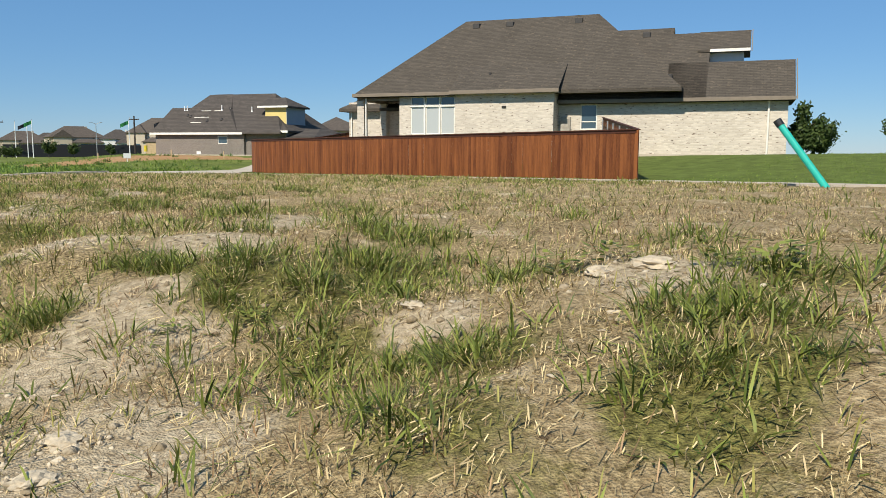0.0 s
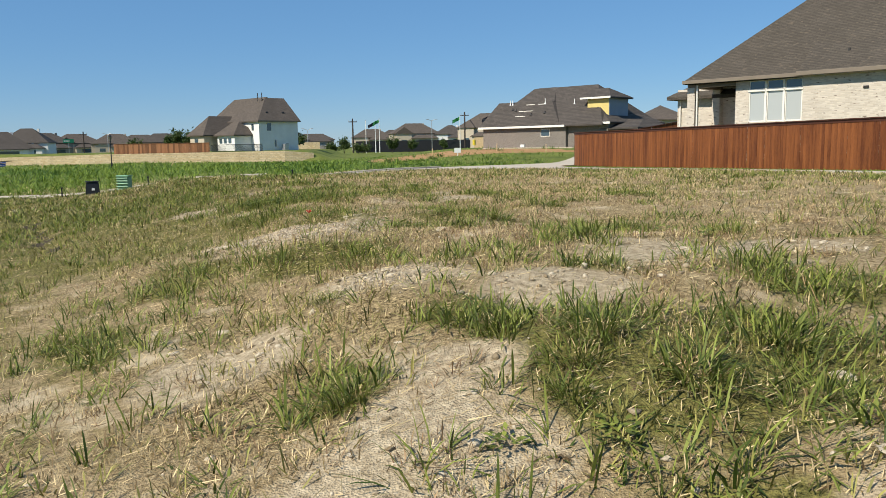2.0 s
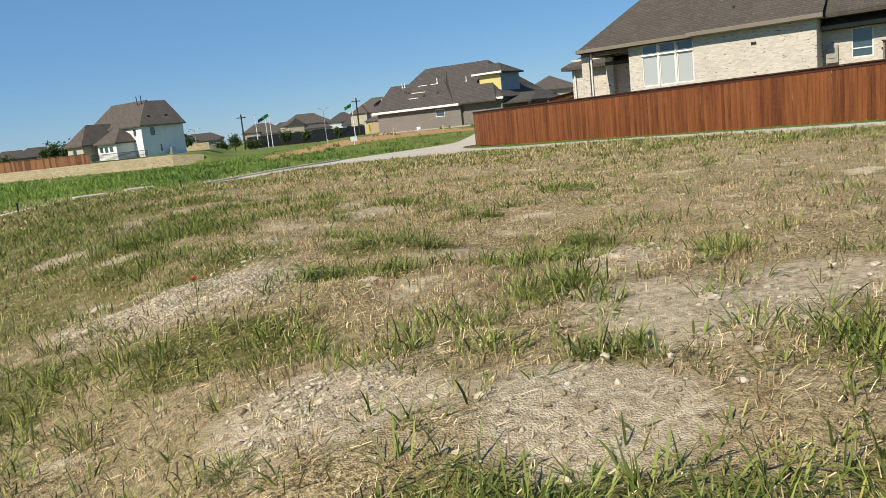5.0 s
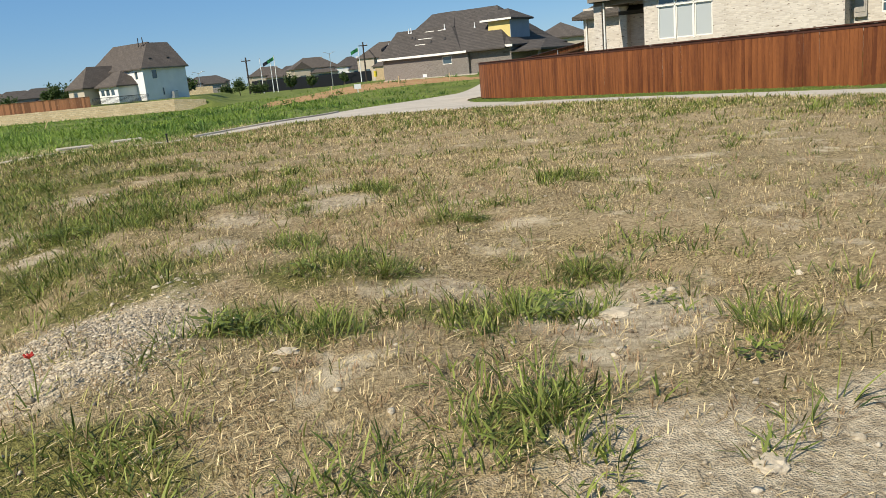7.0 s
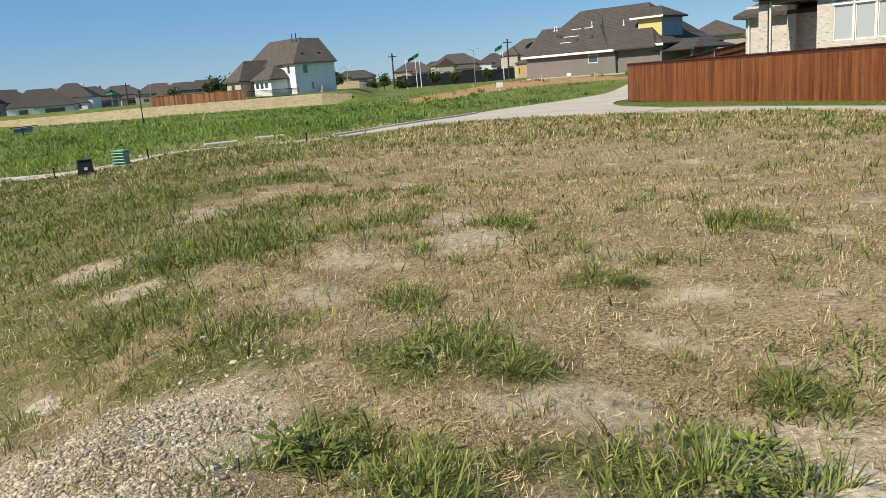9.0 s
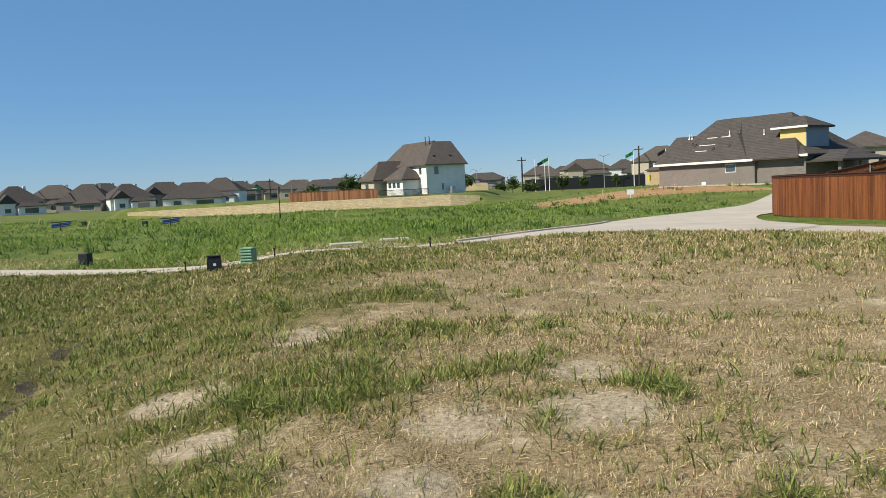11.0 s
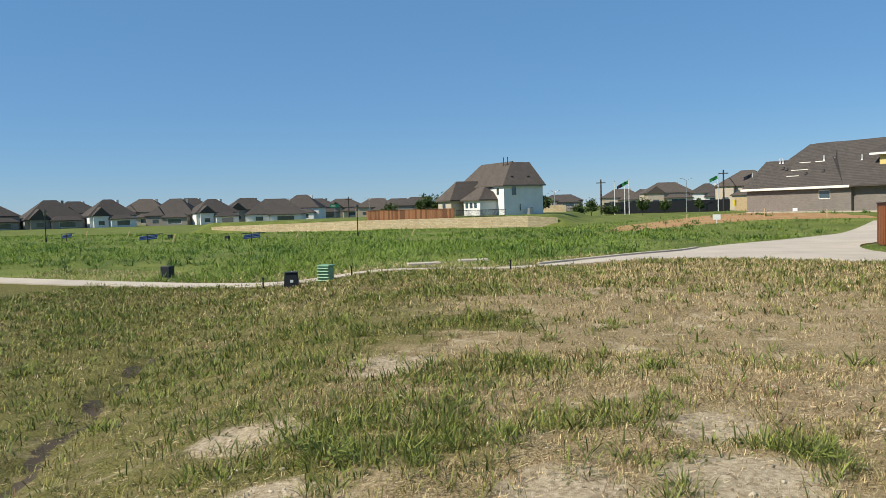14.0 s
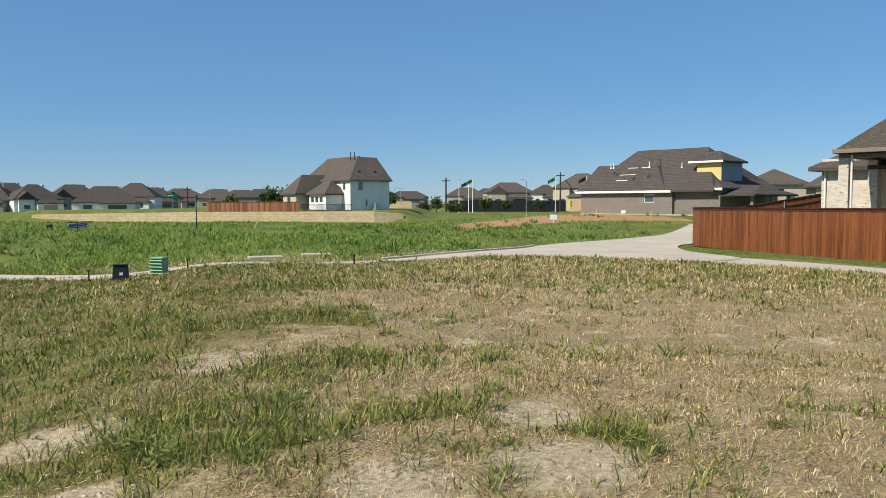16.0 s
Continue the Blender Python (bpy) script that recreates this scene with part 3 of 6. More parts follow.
def build_road():
    """Strips of concrete lofted between their two edges: the alley, the flare past the fence corner, the walk along the fence."""
    bm = bmesh.new()
    for one, two, n, m in (
            ([(-42, 31), (-15.3, 26.5), (-9.4, 26.3), (-3.6, 26.7), (1.6, 28.2)], [(-42, 32.3), (-15.3, 27.8), (-9.4, 27.5), (-2.4, 28.1), (2.9, 34.3)], 60, 4),
            ([(1.6, 28.2), (5.0, 27.4), (8.5, 25.2), (10.4, 27.6), (10.0, 33), (11.4, 39.5), (14.5, 46), (25, 73)], [(2.9, 34.3), (5.9, 41.3), (10.6, 50.3), (21.8, 74.7)], 80, 14),
            ([(8.5, 25.2), (11.6, 20.9), (13.7, 13), (16, 4), (19, -8)], [(10.4, 27.6), (12.7, 22.3), (15.1, 13.4), (17.4, 4.4), (20.4, -8)], 60, 4)):
        a, b = along(smooth_line(one), n), along(smooth_line(two), n)
        rows = []
        for k in np.linspace(0, 1, m):
            row = a * (1 - k) + b * k
            rows.append([bm.verts.new((x, y, float(plain_land(x, y)) + 0.05)) for x, y in row])
        for r, s in zip(rows, rows[1:]):
            for i in range(n - 1):
                bm.faces.new((r[i], r[i + 1], s[i + 1], s[i]))
    bmesh.ops.remove_doubles(bm, verts=bm.verts[:], dist=0.02)
    low = bmesh.ops.extrude_edge_only(bm, edges=[e for e in bm.edges if e.is_boundary])["geom"]
    for v in low:
        if isinstance(v, bmesh.types.BMVert):
            v.co.z -= 0.12
    for f in bm.faces:
        f.normal_update()
        if f.normal.z < -0.3:
            f.normal_flip()
    return tagged(new("road", finish(bm, "road", CONCRETE)), "pale concrete alley curving past the fence", "road", kind="structure")


build_road()


def kerb():
    bm = bmesh.new()
    line = smooth_line([(-2.3, 28.45), (0.4, 30.6), (2.7, 33.4), (3.9, 36.6)], 5)
    for a, b in zip(line, line[1:]):
        va, vb = Vector((*a[:2], 0)), Vector((*b[:2], 0))
        side = (vb - va).normalized().cross(Vector((0, 0, 1))) * 0.09
        za, zb = (float(plain_land(p[0], p[1])) for p in (a, b))
        ring = [[p + s * k + Vector((0, 0, z + h)) for p, z in ((va, za), (vb, zb))] for s, k, h in ((side, 0.8, 0), (side, 0.6, 0.11), (side, -0.7, 0.12), (side, -0.9, 0))]
        vs = [[bm.verts.new(q) for q in r] for r in ring]
        for i in range(3):
            bm.faces.new((vs[i][0], vs[i][1], vs[i + 1][1], vs[i + 1][0]))
        bm.faces.new([vs[i][0] for i in range(4)])
        bm.faces.new([vs[i][1] for i in range(4)][::-1])
    bmesh.ops.recalc_face_normals(bm, faces=bm.faces[:])
    tagged(new("kerb", finish(bm, "kerb", CONCRETE)), "low concrete kerb beside the alley", "kerb", kind="structure")


kerb()


# ---- garden fence of stained cedar ----
def fence_place(u, c):
    return FU[0] * u + FN[0] * c, FU[1] * u + FN[1] * c


def picket_mesh(length, material, width=0.138):
    bm = boxes((-width / 2, width / 2, -0.009, 0.009, 0, length), bevel=0.003)
    return finish(bm, "picket", material)


def fence_line():
    """The line of the fence as points and headings: straight, round the corner, up to the back of the yard, and the return to the house."""
    pts = []
    step = 0.143
    u = -8.3
    while u > -33.6:
        pts.append((u, 20.5, math.pi))
        u -= step
    a = 0.0
    while a < math.pi / 2:
        pts.append((-33.6 - 5 * math.sin(a), 25.5 - 5 * math.cos(a), math.pi - a))
        a += step / 5
    return pts


def ribbon(pts, top, half, z0, z1):
    """A board that follows the points; z0 and z1 are taken from the top of the fence."""
    bm = bmesh.new()
    last = None
    for (x, y, nx, ny), t in zip(pts, top):
        ring = [bm.verts.new((x + nx * k, y + ny * k, t + z)) for k, z in ((-half, z0), (half, z0), (half, z1), (-half, z1))]
        if last:
            for i in range(4):
                bm.faces.new((last[i], last[(i + 1) % 4], ring[(i + 1) % 4], ring[i]))
        else:
            bm.faces.new(ring[::-1])
        last = ring
    bm.faces.new(last)
    bmesh.ops.recalc_face_normals(bm, faces=bm.faces[:])
    return bm


def build_fence():
    root = empty("fence", Matrix(), "tall reddish-brown stained cedar privacy fence with dark cap", "fence")
    me = picket_mesh(1.86, CEDAR)
    line, tops = [], []
    for u, c, heading in fence_line():
        x, y = fence_place(u, c)
        k = (u + 8.3) / -26.7
        top = 1.25 - 0.13 * min(1, k)
        head = math.atan2(FU[1], FU[0])
        # normal towards the outside
        ang = math.pi - heading
        out = (-math.sin(ang), -math.cos(ang))
        nx, ny = FU[0] * out[0] + FN[0] * out[1], FU[1] * out[0] + FN[1] * out[1]
        ob = new("picket", me)
        ob.parent = root
        ob.matrix_world = Matrix.Translation((x + nx * 0.012 * random.random(), y + ny * 0.012 * random.random(), top - 1.86 + random.uniform(-0.006, 0.006))) @ Matrix.Rotation(math.atan2(nx, -ny), 4, "Z")
        line.append((x, y, nx, ny))
        tops.append(top)
    part("cap", ribbon(line, tops, 0.075, 0.0, 0.035), CEDAR_DARK, root, "dark stained cap board")
    part("trim_board", ribbon([(x + nx * 0.022, y + ny * 0.022, nx, ny) for x, y, nx, ny in line], tops, 0.010, -0.10, -0.004), CEDAR_DARK, root)
    for z in (-0.25, -0.95, -1.6):
        part("rail", ribbon([(x - nx * 0.035, y - ny * 0.035, nx, ny) for x, y, nx, ny in line], tops, 0.02, z - 0.045, z + 0.045), CEDAR_RAW, root)
    for (x, y, nx, ny), t in list(zip(line, tops))[::17]:
        bm = bmesh.new()
        rod(bm, (x - nx * 0.085, y - ny * 0.085, t - 2.1), (x - nx * 0.085, y - ny * 0.085, t - 0.06), 0.03, n=8)
        part("post", bm, METAL_GREY, root)
    return root


build_fence()


def straight_fence(name, a, b, za, zb, height, material, label, rails_side=1, posts=METAL_GREY, width=0.14):
    """A picket fence from a to b whose top goes from za to zb."""
    a, b = Vector((*a, 0)), Vector((*b, 0))
    way = (b - a).normalized()
    nx, ny = way.y * rails_side, -way.x * rails_side
    root = empty(name, Matrix(), label, "fence")
    me = picket_mesh(height, material, width)
    count = int((b - a).length / (width + 0.005))
    for i in range(count + 1):
        p = a + way * (width + 0.005) * i
        ob = new("picket", me)
        ob.parent = root
        ob.matrix_world = Matrix.Translation((p.x, p.y, za + (zb - za) * i / count - height + random.uniform(-0.008, 0.008))) @ Matrix.Rotation(math.atan2(way.y, way.x), 4, "Z")
    line = [(a.x, a.y, nx, ny), (b.x, b.y, nx, ny)]
    part("cap", ribbon(line, (za, zb), 0.06, 0.0, 0.035), CEDAR_DARK if posts else material, root)
    for z in (-0.3, -height + 0.35):
        part("rail", ribbon([(x + nx * 0.035, y + ny * 0.035, nx, ny) for x, y, nx, ny in line], (za, zb), 0.022, z - 0.05, z + 0.05), CEDAR_RAW, root)
    if posts:
        for i in range(int((b - a).length / 2.4) + 1):
            p = a + way * 2.4 * i
            z = za + (zb - za) * 2.4 * i / (b - a).length
            bm = bmesh.new()
            rod(bm, (p.x + nx * 0.09, p.y + ny * 0.09, z - height - 0.3), (p.x + nx * 0.09, p.y + ny * 0.09, z - 0.05), 0.035, n=8)
            part("post", bm, posts, root)
    return root


straight_fence("fence", fence_place(-38.6, 25.6), fence_place(-38.6, 33), 1.14, 2.25, 1.86, CEDAR, "stained cedar fence along the back of the yard", 1)
straight_fence("fence", fence_place(-8.3, 20.6), (25.4, 23.6), 1.25, 2.2, 1.86, CEDAR, "stained cedar fence running back to the house", -1)


# ---- the white-brick house ----
def house_pose():
    x, y = HU[0] * -3 + HN[0] * 36, HU[1] * -3 + HN[1] * 36
    return Matrix.Translation((x, y, 0)) @ Matrix.Rotation(math.atan2(HU[1], HU[0]), 4, "Z")


def window(parent, x0, x1, z0, z1, y, glass, depth=0.10, bar=0.05, rail=0.0, name="window"):
    """A framed window set into a wall whose outer face is at y; a meeting rail if rail is given."""
    bm = boxes((x0, x1, y + 0.02, y + depth, z1 - bar, z1), (x0, x1, y + 0.02, y + depth, z0, z0 + bar), (x0, x0 + bar, y + 0.02, y + depth, z0 + bar, z1 - bar), (x1 - bar, x1, y + 0.02, y + depth, z0 + bar, z1 - bar))
    if rail:
        box(bm, x0 + bar, x1 - bar, y + 0.03, y + depth, rail - 0.025, rail + 0.025)
    w = part(name, bm, TRIM_WHITE, parent, "white framed window")
    part("pane", boxes((x0 + bar, x1 - bar, y + 0.055, y + 0.07, z0 + bar, z1 - bar)), glass, w)
    return w


def roof_part(parent, bm, material=None, label=""):
    bmesh.ops.recalc_face_normals(bm, faces=bm.faces[:])
    return part("roof", bm, material or SHINGLE, parent, label)


def vent_pipe(parent, x, y, z, h=0.35, material=None, fat=0.05, hood=False):
    bm = bmesh.new()
    rod(bm, (x, y, z - 0.3), (x, y, z + h), fat, n=10)
    rod(bm, (x, y, z - 0.05), (x, y, z + 0.1), fat * 2.4, fat * 1.1, n=10)
    if hood:
        rod(bm, (x, y, z + h), (x, y, z + h + 0.1), fat * 2.2, fat * 1.4, n=10)
    part("vent_pipe", bm, material or LEAD, parent)


def white_brick_house():
    h = empty("house", house_pose(), "white-painted brick house with steep brown shingle roof", "house")
    P = 0.905
    # walls
    bm = bmesh.new()
    trio = [(-8.57 + 0.87 * i, -7.77 + 0.87 * i) for i in range(3)]
    holes = [(a, b, 1.45, 2.9) for a, b in trio] + [(a, b, 2.98, 3.44) for a, b in trio]
    wall_with_holes(bm, -9.25, -5.83, -0.95, -0.70, -1.4, 3.46, holes)
    box(bm, -9.25, -9.0, -0.70, 2.4, -1.4, 3.46)
    part("wall", bm, WHITE_BRICK, h)
    bm = bmesh.new()
    box(bm, -5.83, -0.56, -1.5, -1.25, -1.4, 3.46)
    box(bm, -5.83, -5.6, -1.25, -0.70, -1.4, 3.46)
    box(bm, -0.79, -0.56, -1.25, -0.2, -1.4, 3.46)
    part("wall", bm, WHITE_BRICK, h)
    bm = bmesh.new()
    wall_with_holes(bm, -0.56, 10.28, -0.3, -0.05, -1.4, 2.96, [(0.57, 1.41, 1.67, 2.93)])
    part("wall", bm, WHITE_BRICK, h)
    bm = boxes((10.03, 10.28, -0.05, 3.0, -1.4, 2.96))
    plate(bm, [(10.20, -0.3, 2.96), (10.20, 3.1, 2.96), (10.20, 1.4, 2.96 + 1.7 * P)], 0.14)
    part("wall", bm, WHITE_BRICK, h, "gable end wall of white brick")
    part("wall", boxes((-11.9, 9.8, 8.0, 8.25, -1.4, 3.46)), WHITE_BRICK, h)
    part("wall", boxes((-14.1, -9.25, 2.4, 2.65, -1.4, 3.44)), WHITE_BRICK, h, "shaded porch wall of white brick")
    part("wall", boxes((-14.1, -13.85, 2.65, 8.0, -1.4, 2.95)), WHITE_BRICK, h)
    part("wall", boxes((5.0, 8.2, 2.35, 4.6, 3.2, 5.56)), WHITE_STUCCO, h, "white upper storey wall")
    part("wall", boxes((9.78, 10.03, 3.0, 8.0, -1.4, 2.96)), WHITE_BRICK, h)
    # porch
    for x, y in ((-11.62, -0.72), (-11.62, 2.2)):
        bm = boxes((x - 0.21, x + 0.21, y - 0.23, y + 0.23, -1.4, 3.28), bevel=0.01)
        part("column", bm, WHITE_BRICK, h, "square white brick porch column")
    part("beam", boxes((-11.83, -9.25, -0.93, -0.55, 3.28, 3.46), (-11.83, -11.45, -0.55, 2.4, 3.28, 3.46)), TRIM_BROWN, h)
    part("downspout", rods(((-11.25, -1.02, -1.3), (-11.25, -1.02, 3.4), 0.045)), TRIM_WHITE, h)
    part("porch_ceiling", boxes((-11.8, -9.25, -0.9, 2.4, 3.465, 3.49)), SOFFIT, h)
    part("porch_slab", boxes((-12.0, -9.25, -1.2, 2.4, -1.2, 0.28)), CONCRETE, h)
    # windows
    for a, b in trio:
        window(h, a, b, 1.45, 2.9, -0.95, GLASS_BLIND)
        window(h, a, b, 2.98, 3.44, -0.95, GLASS, name="transom_window")
    part("mullion_trim", boxes(*[(-7.77 + 0.87 * i, -7.70 + 0.87 * i, -0.985, -0.94, 1.4, 3.45) for i in range(2)], (-8.62, -5.98, -0.985, -0.94, 2.9, 2.98)), TRIM_WHITE, h)
    window(h, 0.57, 1.41, 1.67, 2.93, -0.3, GLASS, rail=2.06)
    # roofs
    bm = bmesh.new()
    hip_roof(bm, -11.83, 5.55, -1.35, 8.35, 3.62, P)
    roof_part(h, bm)
    bm = bmesh.new()
    plate(bm, [(-5.98, -1.9, 3.62), (-0.25, -1.9, 3.62), (-0.25, 0.2, 3.62 + 1.6 * P), (-5.98, 0.2, 3.62 + 1.6 * P)], 0.05)
    roof_part(h, bm)
    bm = bmesh.new()
    hip_roof(bm, -0.95, 4.7, -0.7, 8.1, 3.12, P, 0, 0.0)
    roof_part(h, bm)
    bm = bmesh.new()
    hip_roof(bm, 4.4, 6.6, -0.7, 7.3, 3.12, 0.90, 0, 0)
    roof_part(h, bm)
    bm = bmesh.new()
    hip_roof(bm, 6.0, 8.5, 1.95, 5.0, 5.68, 0.72, 0, 0, 0.12)
    roof_part(h, bm)
    bm = bmesh.new()
    hip_roof(bm, 4.0, 10.55, -0.7, 3.5, 3.12, 0.9, 0, 0)
    roof_part(h, bm)
    bm = bmesh.new()
    hip_roof(bm, 1.0, 10.2, 3.2, 8.4, 3.1, 0.8, 0, 0.5)
    roof_part(h, bm)
    bm = bmesh.new()
    hip_roof(bm, -14.55, -8.0, 1.95, 8.4, 3.05, 0.62, 1.0, 0.0)
    roof_part(h, bm)
    part("downspout", rods(((-13.9, 2.33, -1.0), (-13.9, 2.33, 2.9), 0.045)), TRIM_WHITE, h)
    # fascia, gutters and corner pieces
    part("fascia", boxes((-11.86, -5.9, -1.42, -1.352, 3.46, 3.64), bevel=0.01), TRIM_BROWN, h)
    part("fascia", boxes((-6.0, -0.22, -1.97, -1.902, 3.46, 3.65), bevel=0.01), TRIM_BROWN, h)
    part("fascia", boxes((-0.9, 10.58, -0.78, -0.702, 2.96, 3.14), bevel=0.01), TRIM_BROWN, h)
    part("fascia", boxes((-11.90, -11.835, -1.42, 8.4, 3.46, 3.64)), TRIM_BROWN, h)
    part("soffit", boxes((-11.8, -5.83, -1.34, -0.96, 3.44, 3.458), (-5.98, -0.27, -1.89, -1.51, 3.44, 3.458), (-0.5, 10.5, -0.69, -0.31, 2.94, 2.958)), SOFFIT, h)
    part("bargeboard", plate(plate(bmesh.new(), [(10.60, -0.78, 2.98), (10.60, -0.72, 3.16), (10.60, 1.4, 5.06), (10.60, 1.4, 4.86)], 0.04), [(8.55, 1.9, 5.54), (8.55, 1.9, 5.70), (8.55, 3.48, 6.82), (8.55, 3.48, 6.66)], 0.04), TRIM_BROWN, h)
    part("fascia", boxes((6.6, 8.5, 1.88, 1.945, 5.56, 5.70)), TRIM_WHITE, h)
    part("downspout", rods(((9.44, -0.37, -0.2), (9.44, -0.37, 2.9), 0.05), ((9.44, -0.37, 2.9), (9.44, -0.72, 3.05), 0.05)), TRIM_WHITE, h)
    part("electric_panel", boxes((-0.42, 0.06, -0.45, -0.302, 1.55, 2.32), (-0.36, 0.0, -0.47, -0.45, 1.75, 2.24), bevel=0.012), mat("panel_paint", (0.36, 0.33, 0.28), 0.5, noise_scale=5, fine=40, bump=0.03), h, "taupe electric meter panel")
    part("wall_vent", boxes((-3.25, -3.02, -1.55, -1.502, 2.75, 2.86), bevel=0.01), DARK, h)
    part("foundation", boxes((-0.5, 10.30, -0.325, -0.30, -1.4, 0.44)), CONCRETE, h)

    def on_main(y):
        return 3.62 + (y + 1.35) * P

    def on_low(y):
        return 3.12 + (y + 0.7) * P

    vent_pipe(h, -4.2, -0.55, on_main(-0.55), 0.3, fat=0.06)
    vent_pipe(h, 4.6, 0.25, on_low(0.25), 0.45, fat=0.06)
    for x, y, f in ((-6.2, 3.2, on_main), (-4.2, 3.2, on_main), (-0.3, 3.2, on_main), (3.3, 3.4, on_low), (2.3, 2.1, on_low), (4.75, 0.65, on_low)):
        bm = boxes((x - 0.2, x + 0.2, y - 0.28, y + 0.1, f(y) - 0.25, f(y) + 0.04), bevel=0.02)
        part("roof_vent", bm, LEAD, h)
    return h


white_brick_house()


# ---- other houses ----
def simple_house(place, turn, blocks, label, group="", base=-3.0, hips=SHINGLE_FAR):
    """A house of blocks: (x0, x1, y0, y1, eave, pitch, left, right, wall material, windows); its front is at the low y side."""
    h = empty("house", Matrix.Translation(place) @ Matrix.Rotation(radians(turn), 4, "Z"), label, "house", group)
    for x0, x1, y0, y1, eave, pitch, left, right, walls, openings in blocks:
        holes = [(a, b, z0, z1) for a, b, z0, z1 in openings]
        bm = bmesh.new()
        wall_with_holes(bm, x0, x1, y0, y0 + 0.25, base, eave, holes)
        box(bm, x0, x0 + 0.25, y0 + 0.25, y1, base, eave)
        box(bm, x1 - 0.25, x1, y0 + 0.25, y1, base, eave)
        box(bm, x0 + 0.25, x1 - 0.25, y1 - 0.25, y1, base, eave)
        part("wall", bm, walls, h)
        for a, b, z0, z1 in openings:
            w = part("window", boxes((a, b, y0 + 0.04, y0 + 0.14, z0, z0 + 0.07), (a, b, y0 + 0.04, y0 + 0.14, z1 - 0.07, z1), (a, a + 0.07, y0 + 0.04, y0 + 0.14, z0 + 0.07, z1 - 0.07), (b - 0.07, b, y0 + 0.04, y0 + 0.14, z0 + 0.07, z1 - 0.07)), TRIM_WHITE, h)
            part("pane", boxes((a + 0.07, b - 0.07, y0 + 0.08, y0 + 0.1, z0 + 0.07, z1 - 0.07)), GLASS, w)
        if pitch:
            bm = bmesh.new()
            hip_roof(bm, x0 - 0.45, x1 + 0.45, y0 - 0.45, y1 + 0.45, eave + 0.05, pitch, left, right, 0.22)
            roof_part(h, bm, hips)
    return h


def brick_house():
    h = simple_house((14.9, 99.0, -0.1), math.degrees(math.atan2(-0.744, 0.67)), [
        (0, 13.2, 0, 13, 2.75, 0, 0, 0, GREY_BRICK, [(9.4, 10.8, 1.45, 2.4)]),
        (13.2, 18.9, 0.4, 13, 2.95, 0, 0, 0, GREY_BRICK, []),
        (14.7, 17.7, 2.5, 6.9, 5.95, 0, 0, 0, YELLOW_SHEATH, []),
    ], "grey-brick house under construction with brown hip roofs", hips=SHINGLE_DARK, base=-1.5)
    for dims in ((-0.45, 12.6, -0.45, 7.3, 2.8, 0.85, 0.12, 1.0), (0.3, 18.6, -0.45, 14.3, 2.8, 0.70, 0.42, 0.7), (12.8, 19.4, -0.05, 13.5, 3.0, 0.50, 0.0, 1.0), (2.8, 8.9, 3.7, 10.6, 5.95, 0.6, 0.35, 0.6), (13.9, 18.2, 2.05, 7.4, 6.05, 0.45, 0.0, 0.7)):
        bm = bmesh.new()
        hip_roof(bm, *dims)
        roof_part(h, bm, SHINGLE_DARK)
    part("fascia", boxes((-0.5, 13.3, -0.52, -0.455, 2.56, 2.82)), TRIM_WHITE, h)
    part("fascia", boxes((13.3, 19.4, -0.13, -0.055, 2.76, 3.02)), TRIM_WHITE, h)
    part("fascia", boxes((2.8, 8.9, 3.62, 3.695, 5.77, 5.99)), TRIM_WHITE, h)
    part("fascia", boxes((13.9, 18.2, 1.97, 2.045, 5.87, 6.09)), TRIM_WHITE, h)
    # grey-blue sheet over the right side of the yellow block
    part("side_face", boxes((17.7, 17.76, 2.5, 6.9, 3.0, 5.9)), BLUE_SIDE, h, "grey-blue right side of the yellow upper block")
    for y in (1.0, 5.0, 9.0):
        part("porch_post", boxes((22.0, 22.3, y, y + 0.3, -1.2, 2.2)), GREY_BRICK, h)
    bm = bmesh.new()
    hip_roof(bm, 17.8, 22.8, 0.4, 10, 2.3, 0.22, 0, 0.4, 0.2)
    roof_part(h, bm, SHINGLE_DARK)
    part("foundation", boxes((-0.1, 18.95, -0.12, -0.004, -1.4, 0.12)), CONCRETE, h, "pale concrete foundation edge")

    def slope(y):
        return 2.8 + (y + 0.45) * 0.85

    for x, y, k in ((5.0, 2.9, 1.4), (7.0, 2.9, 1.2), (4.6, 1.9, 2.2), (4.6, 1.1, 1.6)):
        part("toe_board", boxes((x, x + k, y - 0.05, y + 0.05, slope(y) - 0.1, slope(y) + 0.03)), TRIM_WHITE, h, "pale board nailed to the roof")
    for x, y in ((2.3, 3.0), (2.7, 3.0), (8.0, 3.0)):
        vent_pipe(h, x, y, slope(y), 0.6, PVC_WHITE, 0.06)
    vent_pipe(h, 12.2, 3.4, 5.5, 0.6, PVC_WHITE, 0.06)
    for x, y in ((3.4, 2.2), (4.0, 2.0), (7.0, 1.3), (9.0, 1.5)):
        vent_pipe(h, x, y, slope(y), 0.2, LEAD, 0.1)
    part("meter_box", boxes((6.3, 6.9, -0.12, -0.004, 0.15, 0.5)), PVC_WHITE, h)


brick_house()


def ridge_across(bm, x0, x1, y0, y1, z, pitch, front=1.0, back=1.0, fascia=0.18):
    """A hip roof whose ridge runs along y."""
    one = bmesh.new()
    hip_roof(one, y0, y1, x0, x1, z, pitch, front, back, fascia)
    spare = bpy.data.meshes.new("spare")
    for v in one.verts:
        v.co.x, v.co.y = v.co.y, v.co.x
    one.to_mesh(spare)
    one.free()
    bm.from_mesh(spare)
    bpy.data.meshes.remove(spare)
    return bm


